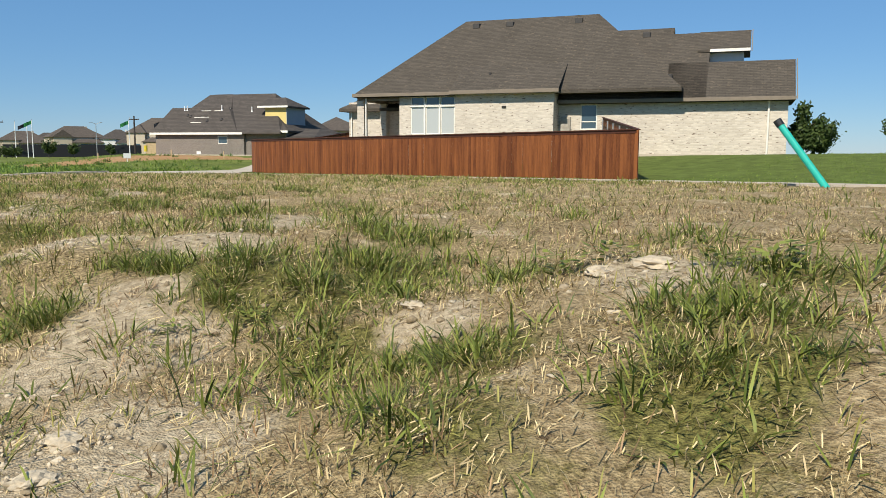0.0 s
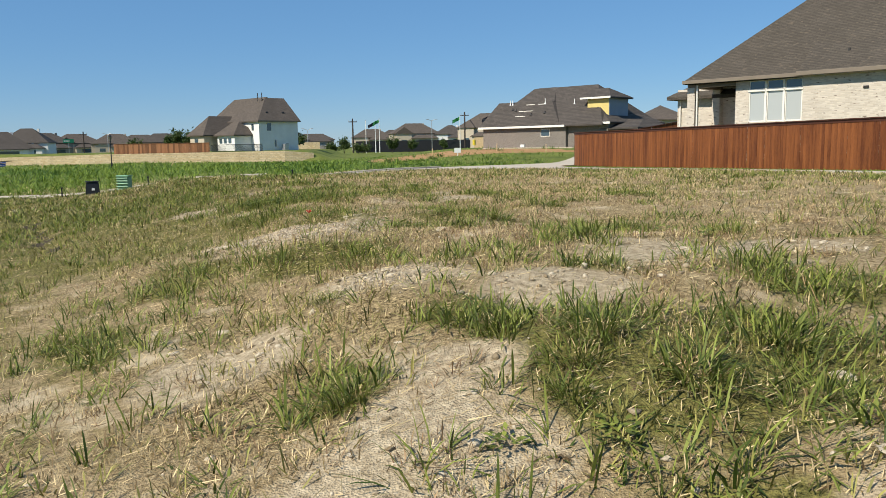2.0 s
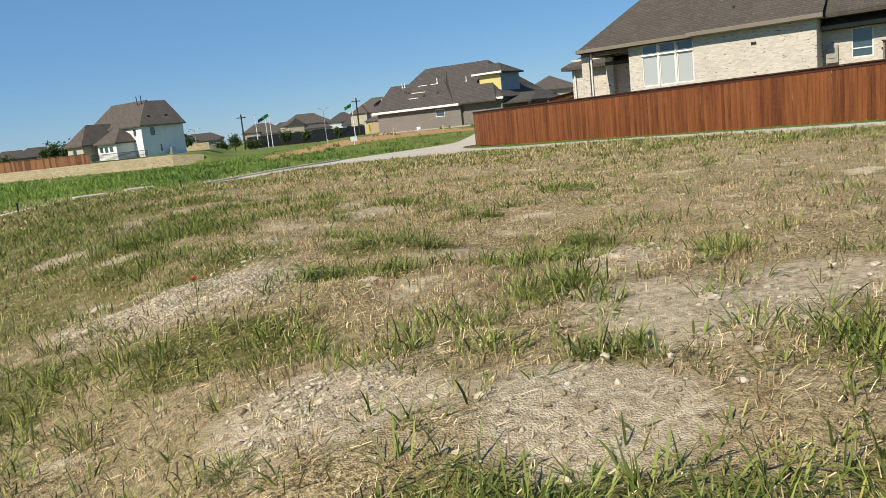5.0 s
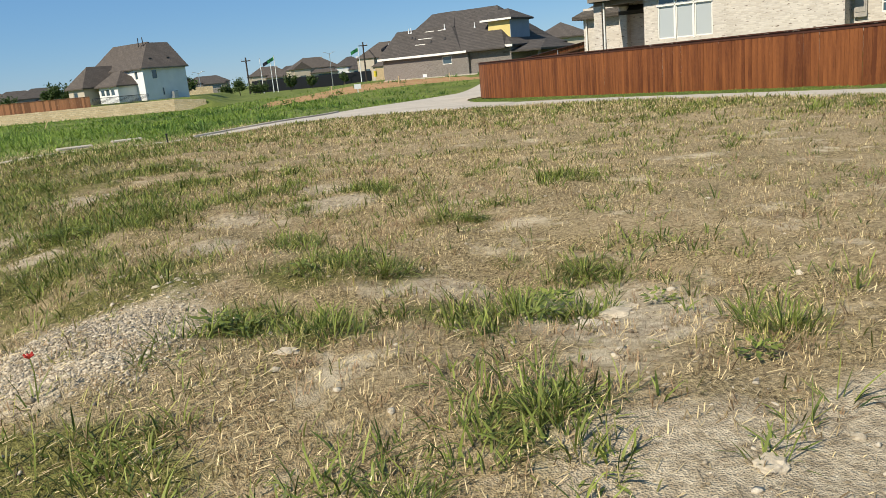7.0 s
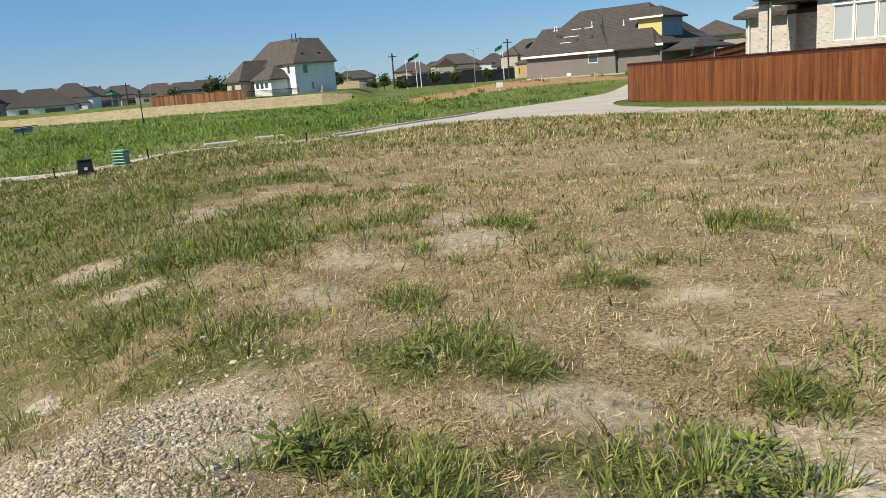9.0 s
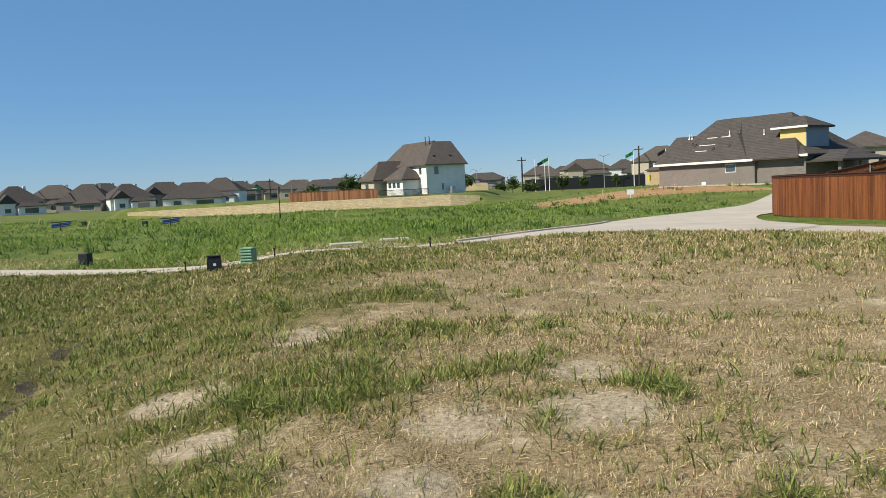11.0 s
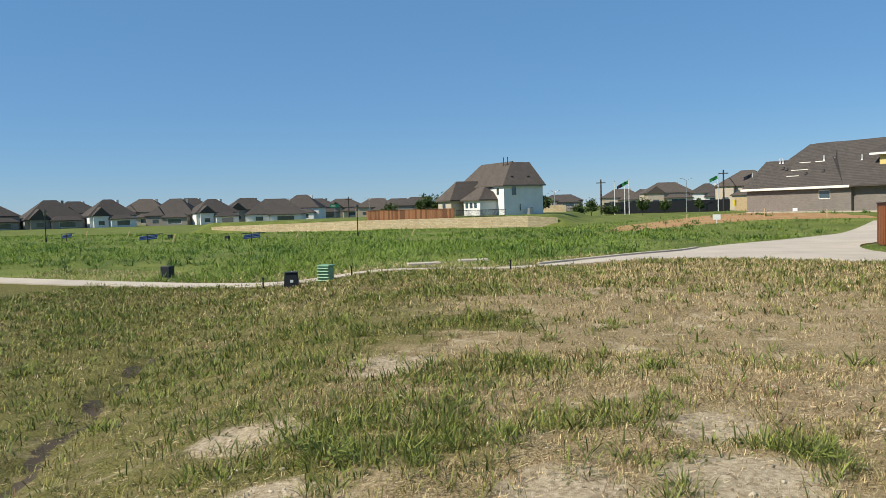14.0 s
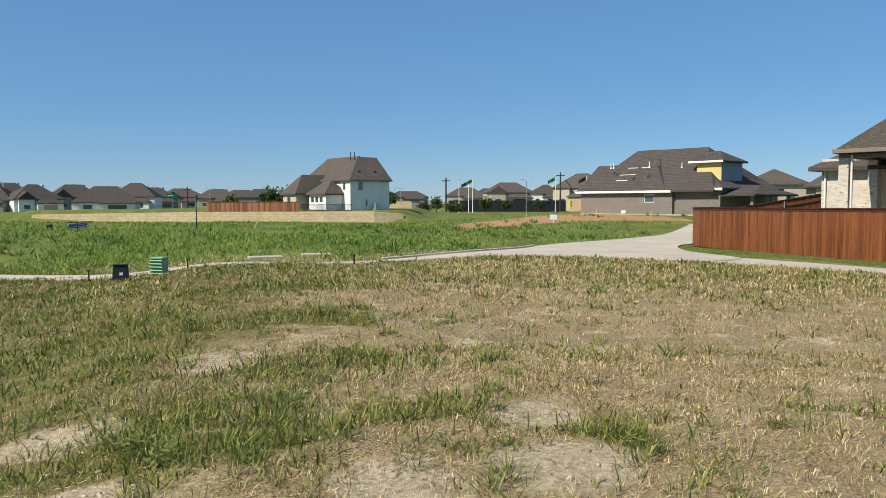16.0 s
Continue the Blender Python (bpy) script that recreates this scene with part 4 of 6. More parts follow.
def white_house():
    """Two storeys of white wall under steep hips at one end, low wings with sweeping roofs at the other."""
    h = simple_house((-20.7, 141.4, 0.45), -48.9, [
        (-9.0, 0.0, 0.0, 8.6, 5.0, 0, 0, 0, WHITE_STUCCO, [(-2.6, -1.7, 3.2, 4.6)]),
        (-20.5, -9.0, -0.6, 11.0, 2.7, 0, 0, 0, GREY_SHADED_SIDING, [(-17.0, -15.6, 0.7, 2.2)]),
        (-15.2, -9.9, -5.6, -0.6, 2.6, 0, 0, 0, CREAM_STUCCO, [(-13.6, -12.2, 0.7, 2.0)]),
        (-8.6, -2.6, -3.6, 0.0, 2.5, 0, 0, 0, WHITE_STUCCO, [(-8.1, -6.9, 0.9, 2.0), (-6.5, -5.3, 0.9, 2.0), (-4.9, -3.7, 0.9, 2.0)]),
        (-27.0, -20.5, 2.0, 9.0, 2.5, 0.55, 1, 0, CREAM_STUCCO, [(-25.4, -24.0, 0.6, 1.9)]),
    ], "white two-storey house with steep brown hip roof above a retaining wall", base=-2.0)
    roofs = (
        ridge_across(bmesh.new(), -10.0, 0.45, -0.45, 9.0, 5.05, 0.86, 1.0, 0.0, 0.22),
        hip_roof(bmesh.new(), -21.4, -3.5, -1.05, 11.4, 2.75, 1.12, 0.8, 0.2, 0.22),
        ridge_across(bmesh.new(), -15.7, -9.4, -6.05, 4.5, 2.65, 1.15, 1.0, 0.0, 0.22),
        hip_roof(bmesh.new(), -9.2, -2.1, -4.05, 1.6, 2.55, 0.85, 0.9, 0.9, 0.22),
    )
    for bm in roofs:
        roof_part(h, bm, SHINGLE_FAR)
    # openings of the gable end
    for y0, y1, z0, z1 in ((1.6, 2.7, 3.1, 4.7), (3.2, 3.7, 0.2, 1.6), (5.6, 6.4, 0.3, 0.9)):
        w = part("window", boxes((0.0, 0.07, y0, y1, z0, z0 + 0.08), (0.0, 0.07, y0, y1, z1 - 0.08, z1), (0.0, 0.07, y0, y0 + 0.08, z0 + 0.08, z1 - 0.08), (0.0, 0.07, y1 - 0.08, y1, z0 + 0.08, z1 - 0.08)), TRIM_WHITE, h)
        part("pane", boxes((0.004, 0.03, y0 + 0.08, y1 - 0.08, z0 + 0.08, z1 - 0.08)), GLASS, w)
    part("fascia", boxes((0.45, 0.52, -0.5, 9.0, 4.83, 5.07)), TRIM_BROWN, h)
    for x in (-6.3, -4.9):
        vent_pipe(h, x, 4.1, 9.2, 1.3, LEAD, 0.08)
    vent_pipe(h, -18.0, 0.6, 4.4, 0.9, LEAD, 0.08)
    for y in (2.4, 6.0):
        part("roof_vent", boxes((-1.6, -1.2, y, y + 0.5, 6.3, 6.75)), LEAD, h)
    part("air_conditioner", boxes((0.7, 1.6, 4.4, 5.3, -2.0, 0.75), bevel=0.03), METAL_GREY, h)
    return h


white_house()


def dwelling(name_px, dist, width, depth, eave, pitch, walls, label, turn=0.0, wing=True, group="distant houses", base_z=-1.0):
    """A far house standing at a bearing (degrees right of +y) and distance, facing the lot."""
    b = radians(name_px)
    x, y = 0.8 + dist * math.sin(b), dist * math.cos(b)
    blocks = [(-width / 2, width / 2, 0, depth, eave, pitch, 1, 1, walls, [(-width * 0.3, -width * 0.12, 0.9, 2.2), (width * 0.1, width * 0.28, 0.9, 2.2)] + ([(-width * 0.3, -width * 0.2, eave - 1.6, eave - 0.5), (width * 0.12, width * 0.22, eave - 1.6, eave - 0.5)] if eave > 4.4 else []))]
    if wing:
        blocks.append((-width * 0.1, width * 0.42, -3.2, 0.5, min(eave, 2.7), 0.6, 1, 1, walls, [(width * 0.02, width * 0.3, 0.4, 2.2)]))
    h = simple_house((x, y, base_z), -name_px + turn, blocks, label, group, base=-2.0, hips=SHINGLE_DARK if walls is not CREAM_STUCCO else SHINGLE_FAR)
    if wing:
        roof_part(h, ridge_across(bmesh.new(), -width * 0.46, -width * 0.08, -1.6, depth * 0.6, eave + 0.05, pitch * 1.15, 0.0 if turn > 5 else 1.0, 0.0, 0.2), SHINGLE_DARK if walls is not CREAM_STUCCO else SHINGLE_FAR)
        part("gable_wall", boxes((-width * 0.43, -width * 0.11, -1.2, -0.004, -2.0, eave)), walls, h)
        part("window", boxes((-width * 0.33, -width * 0.21, -1.26, -1.204, 0.8, 2.1)), GLASS, h)
        part("chimney", boxes((width * 0.2, width * 0.2 + 0.8, depth * 0.55, depth * 0.55 + 0.8, eave, eave + depth * 0.5 * pitch + 0.3)), walls, h)
    return h


W, C, G = WHITE_STUCCO, CREAM_STUCCO, GREY_SHADED_SIDING
for bearing, dist, width, depth, eave, pitch, walls, turn, low in (
        (-39.5, 285, 18, 14, 3.2, 0.85, G, 12, -1.3), (-36.0, 285, 15, 12, 3.9, 0.85, W, 15, -1.3), (-32.4, 290, 17, 13, 3.4, 0.85, G, -20, -1.3),
        (-29.2, 285, 15, 12, 4.0, 0.75, W, 18, -1.4), (-25.2, 270, 20, 13, 2.9, 0.75, W, 0, -1.4), (-27.0, 330, 18, 12, 4.6, 0.75, G, 10, -1.0),
        (-22.0, 330, 16, 12, 4.6, 0.6, G, 10, -1.0), (-43.2, 285, 17, 13, 4.6, 0.7, G, 15, -1.3), (-18.0, 340, 18, 12, 4.0, 0.6, C, 0, -0.8), (-15.0, 360, 18, 12, 4.4, 0.6, G, 0, -0.8),
        (-0.2, 360, 18, 12, 3.8, 0.6, C, 5, 0.5), (3.0, 330, 20, 13, 4.8, 0.62, C, 10, 0.6), (5.6, 330, 14, 12, 4.2, 0.6, W, 5, 0.6), (7.7, 260, 16, 12, 5.6, 0.75, C, -20, 0.4),
        (1.4, 420, 18, 12, 4.4, 0.6, G, 0, 0.5), (-34.2, 330, 18, 13, 4.8, 0.75, C, -15, -1.0), (-30.8, 340, 17, 12, 5.0, 0.8, W, 10, -1.0), (-23.6, 310, 16, 12, 4.6, 0.8, W, -15, -1.0), (-20.2, 380, 20, 13, 4.6, 0.6, C, 12, -0.8), (-16.5, 400, 20, 12, 4.6, 0.6, W, -10, -0.8), (-38.0, 340, 18, 13, 5.0, 0.7, W, 20, -1.0), (-4.5, 420, 22, 12, 3.6, 0.5, G, 0, 0.5), (-6.8, 400, 22, 12, 3.2, 0.5, C, 0, 0.5)):
    dwelling(bearing, dist, width, depth, eave, pitch, walls, {W: "white-walled house with dark hip roof", C: "cream-walled house with brown hip roof", G: "house with walls greyed for shade and dark hip roof"}[walls], turn, True, "distant houses", low)
# houses behind the garden and at the end of the street
dwelling(21.4, 140, 8.6, 8.6, 4.0, 0.55, CREAM_STUCCO, "tan brick house with dark pyramid roof behind the fence", 15, False, "", 0.3)
dwelling(26.4, 100, 10, 9, 2.8, 0.7, CREAM_STUCCO, "brown-roofed neighbour house behind the garden", 10, False, "", 0.4)
dwelling(63.0, 120, 14, 10, 3.0, 0.55, GREY_SHADED_SIDING, "low grey house with dark roof down the street", -30, False, "", 0.0)


# ---- retaining wall and its fences ----
def retaining_wall():
    bm = bmesh.new()
    for (xa, ya, ta), (xb, yb, tb) in (((-69, 122.6, -0.45), (-42, 121.6, -0.05)), ((-42, 121.6, -0.05), (-14, 121.6, 0.0)), ((-14, 121.6, 0.0), (-9.5, 122.8, -0.4))):
        a, b = Vector((xa, ya, 0)), Vector((xb, yb, 0))
        back = (b - a).normalized().cross(Vector((0, 0, -1))) * 0.5
        lo, hi = [], []
        for p, t in ((a, ta), (b, tb)):
            lo += [p + Vector((0, 0, -2.0)), p + back + Vector((0, 0, -2.0))]
            hi += [p + Vector((0, 0, t)), p + back + Vector((0, 0, t))]
        v = [bm.verts.new(q) for q in lo + hi]
        for f in ((0, 2, 6, 4), (2, 3, 7, 6), (3, 1, 5, 7), (1, 0, 4, 5), (4, 6, 7, 5)):
            bm.faces.new([v[i] for i in f])
    bmesh.ops.recalc_face_normals(bm, faces=bm.faces[:])
    tagged(new("retaining_wall", finish(bm, "retaining_wall", STONE_WALL)), "long low retaining wall of yellow limestone blocks", "wall", kind="structure")


retaining_wall()
straight_fence("fence", (-40.6, 122.6), (-25.9, 122.6), 1.5, 1.5, 1.6, CEDAR_RAW, "reddish cedar fence on top of the retaining wall", -1, posts=None, width=0.28)
iron = empty("railing", Matrix.Translation((-25.6, 122.6, -0.05)), "black iron railing beside the cedar fence", "railing")
part("rail", boxes((0, 8.0, -0.03, 0.03, 1.15, 1.22)), METAL_BLACK, iron)
part("rail", boxes((0, 8.0, -0.03, 0.03, 0.1, 0.17)), METAL_BLACK, iron)
for i in range(54):
    part("baluster", boxes((0.15 * i, 0.15 * i + 0.05, -0.02, 0.02, 0.17, 1.15)), METAL_BLACK, iron)


# ---- lamps, poles and flags ----
def street_lamp(x, y, z, h=3.6):
    s = empty("street_lamp", Matrix.Translation((x, y, z)), "black post-top street lamp standing in the field", "street lamp")
    bm = bmesh.new()
    rod(bm, (0, 0, -0.3), (0, 0, 0.5), 0.11, 0.09, 10)
    rod(bm, (0, 0, 0.5), (0, 0, h - 0.75), 0.06, 0.05, 10)
    rod(bm, (0, 0, h - 0.78), (0, 0, h - 0.72), 0.12, 0.12, 10)
    part("post", bm, METAL_BLACK, s)
    bm = bmesh.new()
    rod(bm, (0, 0, h - 0.72), (0, 0, h - 0.25), 0.10, 0.19, 8)
    part("lantern", bm, glass_material("lantern_glass", (0.12, 0.12, 0.11), 0.2), s)
    bm = bmesh.new()
    rod(bm, (0, 0, h - 0.25), (0, 0, h - 0.02), 0.23, 0.04, 8)
    rod(bm, (0, 0, h - 0.02), (0, 0, h + 0.08), 0.03, 0.015, 8)
    part("lantern_cap", bm, METAL_BLACK, s)
    return s


def at_bearing(b, d):
    return 0.8 + d * math.sin(radians(b)), d * math.cos(radians(b))


street_lamp(-28.4, 83.0, float(plain_land(-28.4, 83.0)))
street_lamp(*at_bearing(-40.1, 95), float(plain_land(*at_bearing(-40.1, 95))))


def utility_pole(b, d, base, top):
    x, y = at_bearing(b, d)
    s = empty("utility_pole", Matrix.Translation((x, y, base)), "dark wooden utility pole with crossarm", "utility pole", "utility poles")
    part("pole", rod(bmesh.new(), (0, 0, -1), (0, 0, top - base), 0.26, 0.2, 8), POLE_WOOD, s)
    part("crossarm", boxes((-1.3, 1.3, -0.1, 0.1, top - base - 1.1, top - base - 0.85)), POLE_WOOD, s)
    for k in (-1.1, 0.0, 1.1):
        part("insulator", rod(bmesh.new(), (k, 0, top - base - 0.85), (k, 0, top - base - 0.45), 0.09, 0.05, 6), METAL_GREY, s)


utility_pole(-1.7, 230, -0.5, 8.6)
utility_pole(6.6, 230, -0.5, 10.0)
utility_pole(-20.0, 300, -1.0, 7.2)


def flagpole(b, d, top, flag=None, away=-1):
    x, y = at_bearing(b, d)
    s = empty("flagpole", Matrix.Translation((x, y, 0)), "white metal flagpole " + ("with a waving flag" if flag else "with no flag on it"), "flagpole", "flagpoles")
    part("pole", rod(bmesh.new(), (0, 0, -1.5), (0, 0, top), 0.12, 0.07, 8), PVC_WHITE, s)
    part("finial", rod(bmesh.new(), (0, 0, top), (0, 0, top + 0.2), 0.1, 0.1, 8), METAL_GREY, s)
    if flag:
        bm = bmesh.new()
        rows = []
        for i in range(9):
            k = i / 8
            drop = 0.9 * k
            rows.append([bm.verts.new((away * (0.1 + 1.9 * k), 0.12 * math.sin(k * 8), top - 0.1 - drop - v)) for v in (0, 0.45, 0.9)])
        for a, c in zip(rows, rows[1:]):
            for i in range(2):
                bm.faces.new((a[i], c[i], c[i + 1], a[i + 1]))
        bmesh.ops.solidify(bm, geom=bm.faces[:], thickness=0.015)
        part("flag", bm, flag, s, "green and white flag" if flag is GREEN_CLOTH else "dark flag")


flagpole(-0.75, 215, 7.4)
flagpole(-0.05, 215, 7.2, DARK_CLOTH)
flagpole(0.25, 215, 7.8, GREEN_CLOTH)
flagpole(6.25, 205, 7.9, GREEN_CLOTH)
flagpole(8.45, 205, 8.0, DARK_CLOTH)


def road_light(b, d, top):
    x, y = at_bearing(b, d)
    s = empty("road_light", Matrix.Translation((x, y, 0)), "grey twin-arm road light", "street lamp", "road lights")
    part("pole", rod(bmesh.new(), (0, 0, -1.5), (0, 0, top - 0.3), 0.12, 0.08, 8), METAL_GREY, s)
    for k in (-1, 1):
        part("arm", rods(((0, 0, top - 0.5), (k * 1.0, 0, top), 0.06)), METAL_GREY, s)
        part("lamp_head", boxes((min(k * 1.0, k * 1.7), max(k * 1.0, k * 1.7), -0.14, 0.14, top - 0.04, top + 0.1), bevel=0.02), METAL_GREY, s)


road_light(4.15, 230, 8.0)
road_light(-5.0, 230, 5.8)
road_light(-18.5, 300, 6.5)

sign_x, sign_y = at_bearing(-21.0, 260)
sign = empty("road_sign", Matrix.Translation((sign_x, sign_y, 0)) @ Matrix.Rotation(radians(21), 4, "Z"), "green road sign on a pole", "sign")
part("panel", boxes((-1.5, 1.5, -0.04, 0.04, 3.0, 4.1)), SIGN_GREEN, sign)
part("post", boxes((-0.1, 0.1, 0.04, 0.2, -1.5, 4.1)), METAL_GREY, sign)
part("border", boxes((-1.3, 0.3, -0.05, -0.041, 3.42, 3.66)), PVC_WHITE, sign)


# ---- utility boxes and site markers ----
def on_land(x, y, lift=0.0, turn=0.0):
    return Matrix.Translation((x, y, land(x, y) + lift)) @ Matrix.Rotation(radians(turn), 4, "Z")


def black_pedestal(x, y):
    s = empty("utility_box", on_land(x, y, 0, 20), "black plastic utility box with a white sticker beside the alley", "utility box")
    bm = bmesh.new()
    v = [bm.verts.new(p) for p in ((-0.26, -0.2, -0.1), (0.26, -0.2, -0.1), (0.26, 0.2, -0.1), (-0.26, 0.2, -0.1), (-0.22, -0.16, 0.5), (0.22, -0.16, 0.5), (0.22, 0.16, 0.53), (-0.22, 0.16, 0.53))]
    for f in ((0, 1, 5, 4), (1, 2, 6, 5), (2, 3, 7, 6), (3, 0, 4, 7), (4, 5, 6, 7), (3, 2, 1, 0)):
        bm.faces.new([v[i] for i in f])
    bmesh.ops.bevel(bm, geom=bm.edges[:], offset=0.025, segments=2, affect="EDGES")
    part("body", bm, BLACK_BOX, s)
    part("lid", boxes((-0.24, 0.24, -0.185, 0.185, 0.515, 0.55), bevel=0.012), BLACK_BOX, s)
    part("sticker", boxes((-0.03, 0.07, -0.196, -0.186, 0.2, 0.29)), PVC_WHITE, s, "small white sticker")


def green_pedestal(x, y):
    s = empty("utility_box", on_land(x, y, 0, -12), "green metal utility box with ribbed louvres beside the alley", "utility box")
    part("body", boxes((-0.22, 0.22, -0.16, 0.16, -0.1, 0.54), bevel=0.02), GREEN_BOX, s)
    for i in range(5):
        bm = bmesh.new()
        plate(bm, [(-0.235, -0.165, 0.02 + 0.105 * i), (0.235, -0.165, 0.02 + 0.105 * i), (0.235, -0.235, 0.06 + 0.105 * i), (-0.235, -0.235, 0.06 + 0.105 * i)], 0.03)
        bmesh.ops.recalc_face_normals(bm, faces=bm.faces[:])
        part("louvre", bm, GREEN_BOX, s)
    part("lid", boxes((-0.25, 0.25, -0.2, 0.19, 0.54, 0.60), bevel=0.015), GREEN_BOX, s)


black_pedestal(-10.3, 24.7)
green_pedestal(-9.35, 25.5)
for x, y in ((-11.7, 25.4), (-8.6, 26.0), (-2.9, 25.6)):
    s = empty("marker_stub", on_land(x, y), "thin dark marker stub at the edge of the alley", "marker", "marker stubs")
    part("rod", rod(bmesh.new(), (0, 0, -0.1), (0, 0, 0.34), 0.025, n=8), METAL_BLACK, s)
    part("cap", rod(bmesh.new(), (0, 0, 0.34), (0, 0, 0.4), 0.04, n=8), METAL_BLACK, s)

for x, y, lean in ((-72, 94, 0.3), (-60, 86, 0.5), (-43, 69, 0.55), (-40.2, 80, 0.55), (-36, 83, 0.5), (-20.7, 77, 0.55), (14.0, 82, 0.05), (7.0, 86, 0.05), (19.0, 79, 0.0)):
    z = float(plain_land(x, y))
    bm = bmesh.new()
    plate(bm, [(0, 0, -0.2), (0.09, 0, -0.2), (0.09 + lean, 0, 0.85), (lean, 0, 0.85)], 0.03)
    bmesh.ops.recalc_face_normals(bm, faces=bm.faces[:])
    solid("survey_stake", bm, PINE, Matrix.Translation((x, y, z)), "pale wooden survey stake leaning in the grass", "stake", "survey stakes")

for x, y, k in ((-33.0, 66.5, 1.0), (-43.5, 66.0, 1.1), (-60.5, 76.0, 0.7)):
    z = float(plain_land(x, y))
    s = empty("pipe_bundle", Matrix.Translation((x, y, z)) @ Matrix.Rotation(radians(20), 4, "Z"), "blue capped utility pipes propped in the field grass", "pipes", "pipe bundles")
    for i in range(3):
        part("pipe", rods(((-0.7 * k, 0.1 * i, 0.38 + 0.12 * i), (0.8 * k, 0.1 * i, 0.5 + 0.14 * i), 0.06)), BLUE_PLASTIC, s)
    part("post", boxes((-0.05, 0.05, -0.05, 0.05, -0.2, 0.8)), POLE_WOOD, s)
    part("crossbar", rods(((-0.9 * k, 0, 0.82), (1.3 * k, 0, 0.9), 0.035)), METAL_BLACK, s)
for x, y in ((-39.0, 73), (-50, 80), (-18.1, 29.5)):
    z = float(plain_land(x, y))
    solid("valve_box", boxes((-0.22, 0.22, -0.2, 0.2, -0.1, 0.55), bevel=0.03), BLACK_BOX, Matrix.Translation((x, y, z)), "small black utility marker in the field grass", "utility box", "field markers")
solid("site_sign", boxes((-0.35, 0.35, -0.02, 0.02, 0.35, 0.85), (-0.04, 0.04, 0.02, 0.06, -0.3, 0.6)), PVC_WHITE, Matrix.Translation((9.2, 78, float(plain_land(9.2, 78)))), "small white site sign on a stake", "sign")
solid("yellow_barrel", rod(bmesh.new(), (0, 0, -0.1), (0, 0, 1.3), 0.4, n=16), YELLOW_PAINT, Matrix.Translation((*at_bearing(7.3, 190), 0.3)), "yellow drum at the edge of the site", "drum")

# slabs of broken concrete in the verge
for x, y, turn, w in ((-6.9, 29.6, 25, 1.3), (-5.2, 31.0, 20, 1.2)):
    solid("concrete_slab", boxes((-w / 2, w / 2, -0.25, 0.25, -0.06, 0.09), bevel=0.03), CONCRETE, Matrix.Translation((x, y, float(plain_land(x, y)))) @ Matrix.Rotation(radians(turn), 4, "Z"), "pale concrete slab edge showing through the grass", "slab", "concrete slabs")

# long dark site fence beyond the field, and a low wall by the road
for b0, b1, d, top, m, label in ((-1.5, 7.0, 235, 1.9, METAL_BLACK, "dark mesh fence far beyond the field"), (-6.2, -4.2, 180, 1.6, STONE_WALL, "low stone wall far beyond the field"), (7.3, 9.0, 200, 2.2, PINE, "pale board fence by the building site")):
    xa, ya = at_bearing(b0, d)
    xb, yb = at_bearing(b1, d)
    ln = math.hypot(xb - xa, yb - ya)
    solid("boundary_fence", boxes((0, ln, -0.1, 0.1, -1.5, top)), m, Matrix.Translation((xa, ya, 0)) @ Matrix.Rotation(math.atan2(yb - ya, xb - xa), 4, "Z"), label, "fence")

# the teal pipe leaning out of the ground, with its black cap
pipe_foot = Vector((FU[0] * 0.0 + FN[0] * 15.5, FU[1] * 0.0 + FN[1] * 15.5, 0))
pipe_foot.z = land(pipe_foot.x, pipe_foot.y)


# ---- trees and shrubs ----
def tree(x, y, z, height, spread, leaves, label, seed, group="", leaf=0.12, trunk=0.09, sparse=1.0, low=0.35):
    r = random.Random(seed)
    s = empty("tree", Matrix.Translation((x, y, z)), label, "tree", group)
    bm = bmesh.new()
    rod(bm, (0, 0, -0.2), (0.05 * height * r.uniform(-1, 1), 0, height * 0.6), trunk, trunk * 0.5, 7)
    tips = []
    for i in range(11):
        a = r.uniform(0, 6.28)
        h0 = height * r.uniform(low * 0.8, 0.65)
        tip = Vector((math.cos(a) * spread * r.uniform(0.5, 1), math.sin(a) * spread * r.uniform(0.5, 1), min(height * 0.98, h0 + height * r.uniform(0.1, 0.4))))
        rod(bm, (0, 0, h0), tip, trunk * 0.4, trunk * 0.12, 5)
        tips.append(tip)
    tips.append(Vector((0, 0, height)))
    part("trunk", bm, BARK, s)
    verts, loops = [], []
    for i in range(leaves):
        t = r.choice(tips)
        k = r.uniform(0.35, 1.0)
        c = Vector((t.x * k, t.y * k, height * low * 0.8 + (t.z - height * low * 0.8) * k)) + Vector((r.gauss(0, 1), r.gauss(0, 1), r.gauss(0, 0.8))) * spread * 0.17 * sparse
        a = Vector((r.gauss(0, 1), r.gauss(0, 1), r.gauss(0, 1))).normalized() * leaf * r.uniform(0.6, 1.3)
        b = a.cross(Vector((r.gauss(0, 1), r.gauss(0, 1), r.gauss(0, 1)))).normalized() * leaf * 0.45
        n0 = len(verts)
        verts += [c - a, c + b, c + a, c - b]
        loops += [n0, n0 + 1, n0 + 2, n0 + 3]
    crown = new("crown", np_mesh("crown", [tuple(v) for v in verts], loops, np.full(leaves, 4), LEAF))
    crown.parent = s
    return s


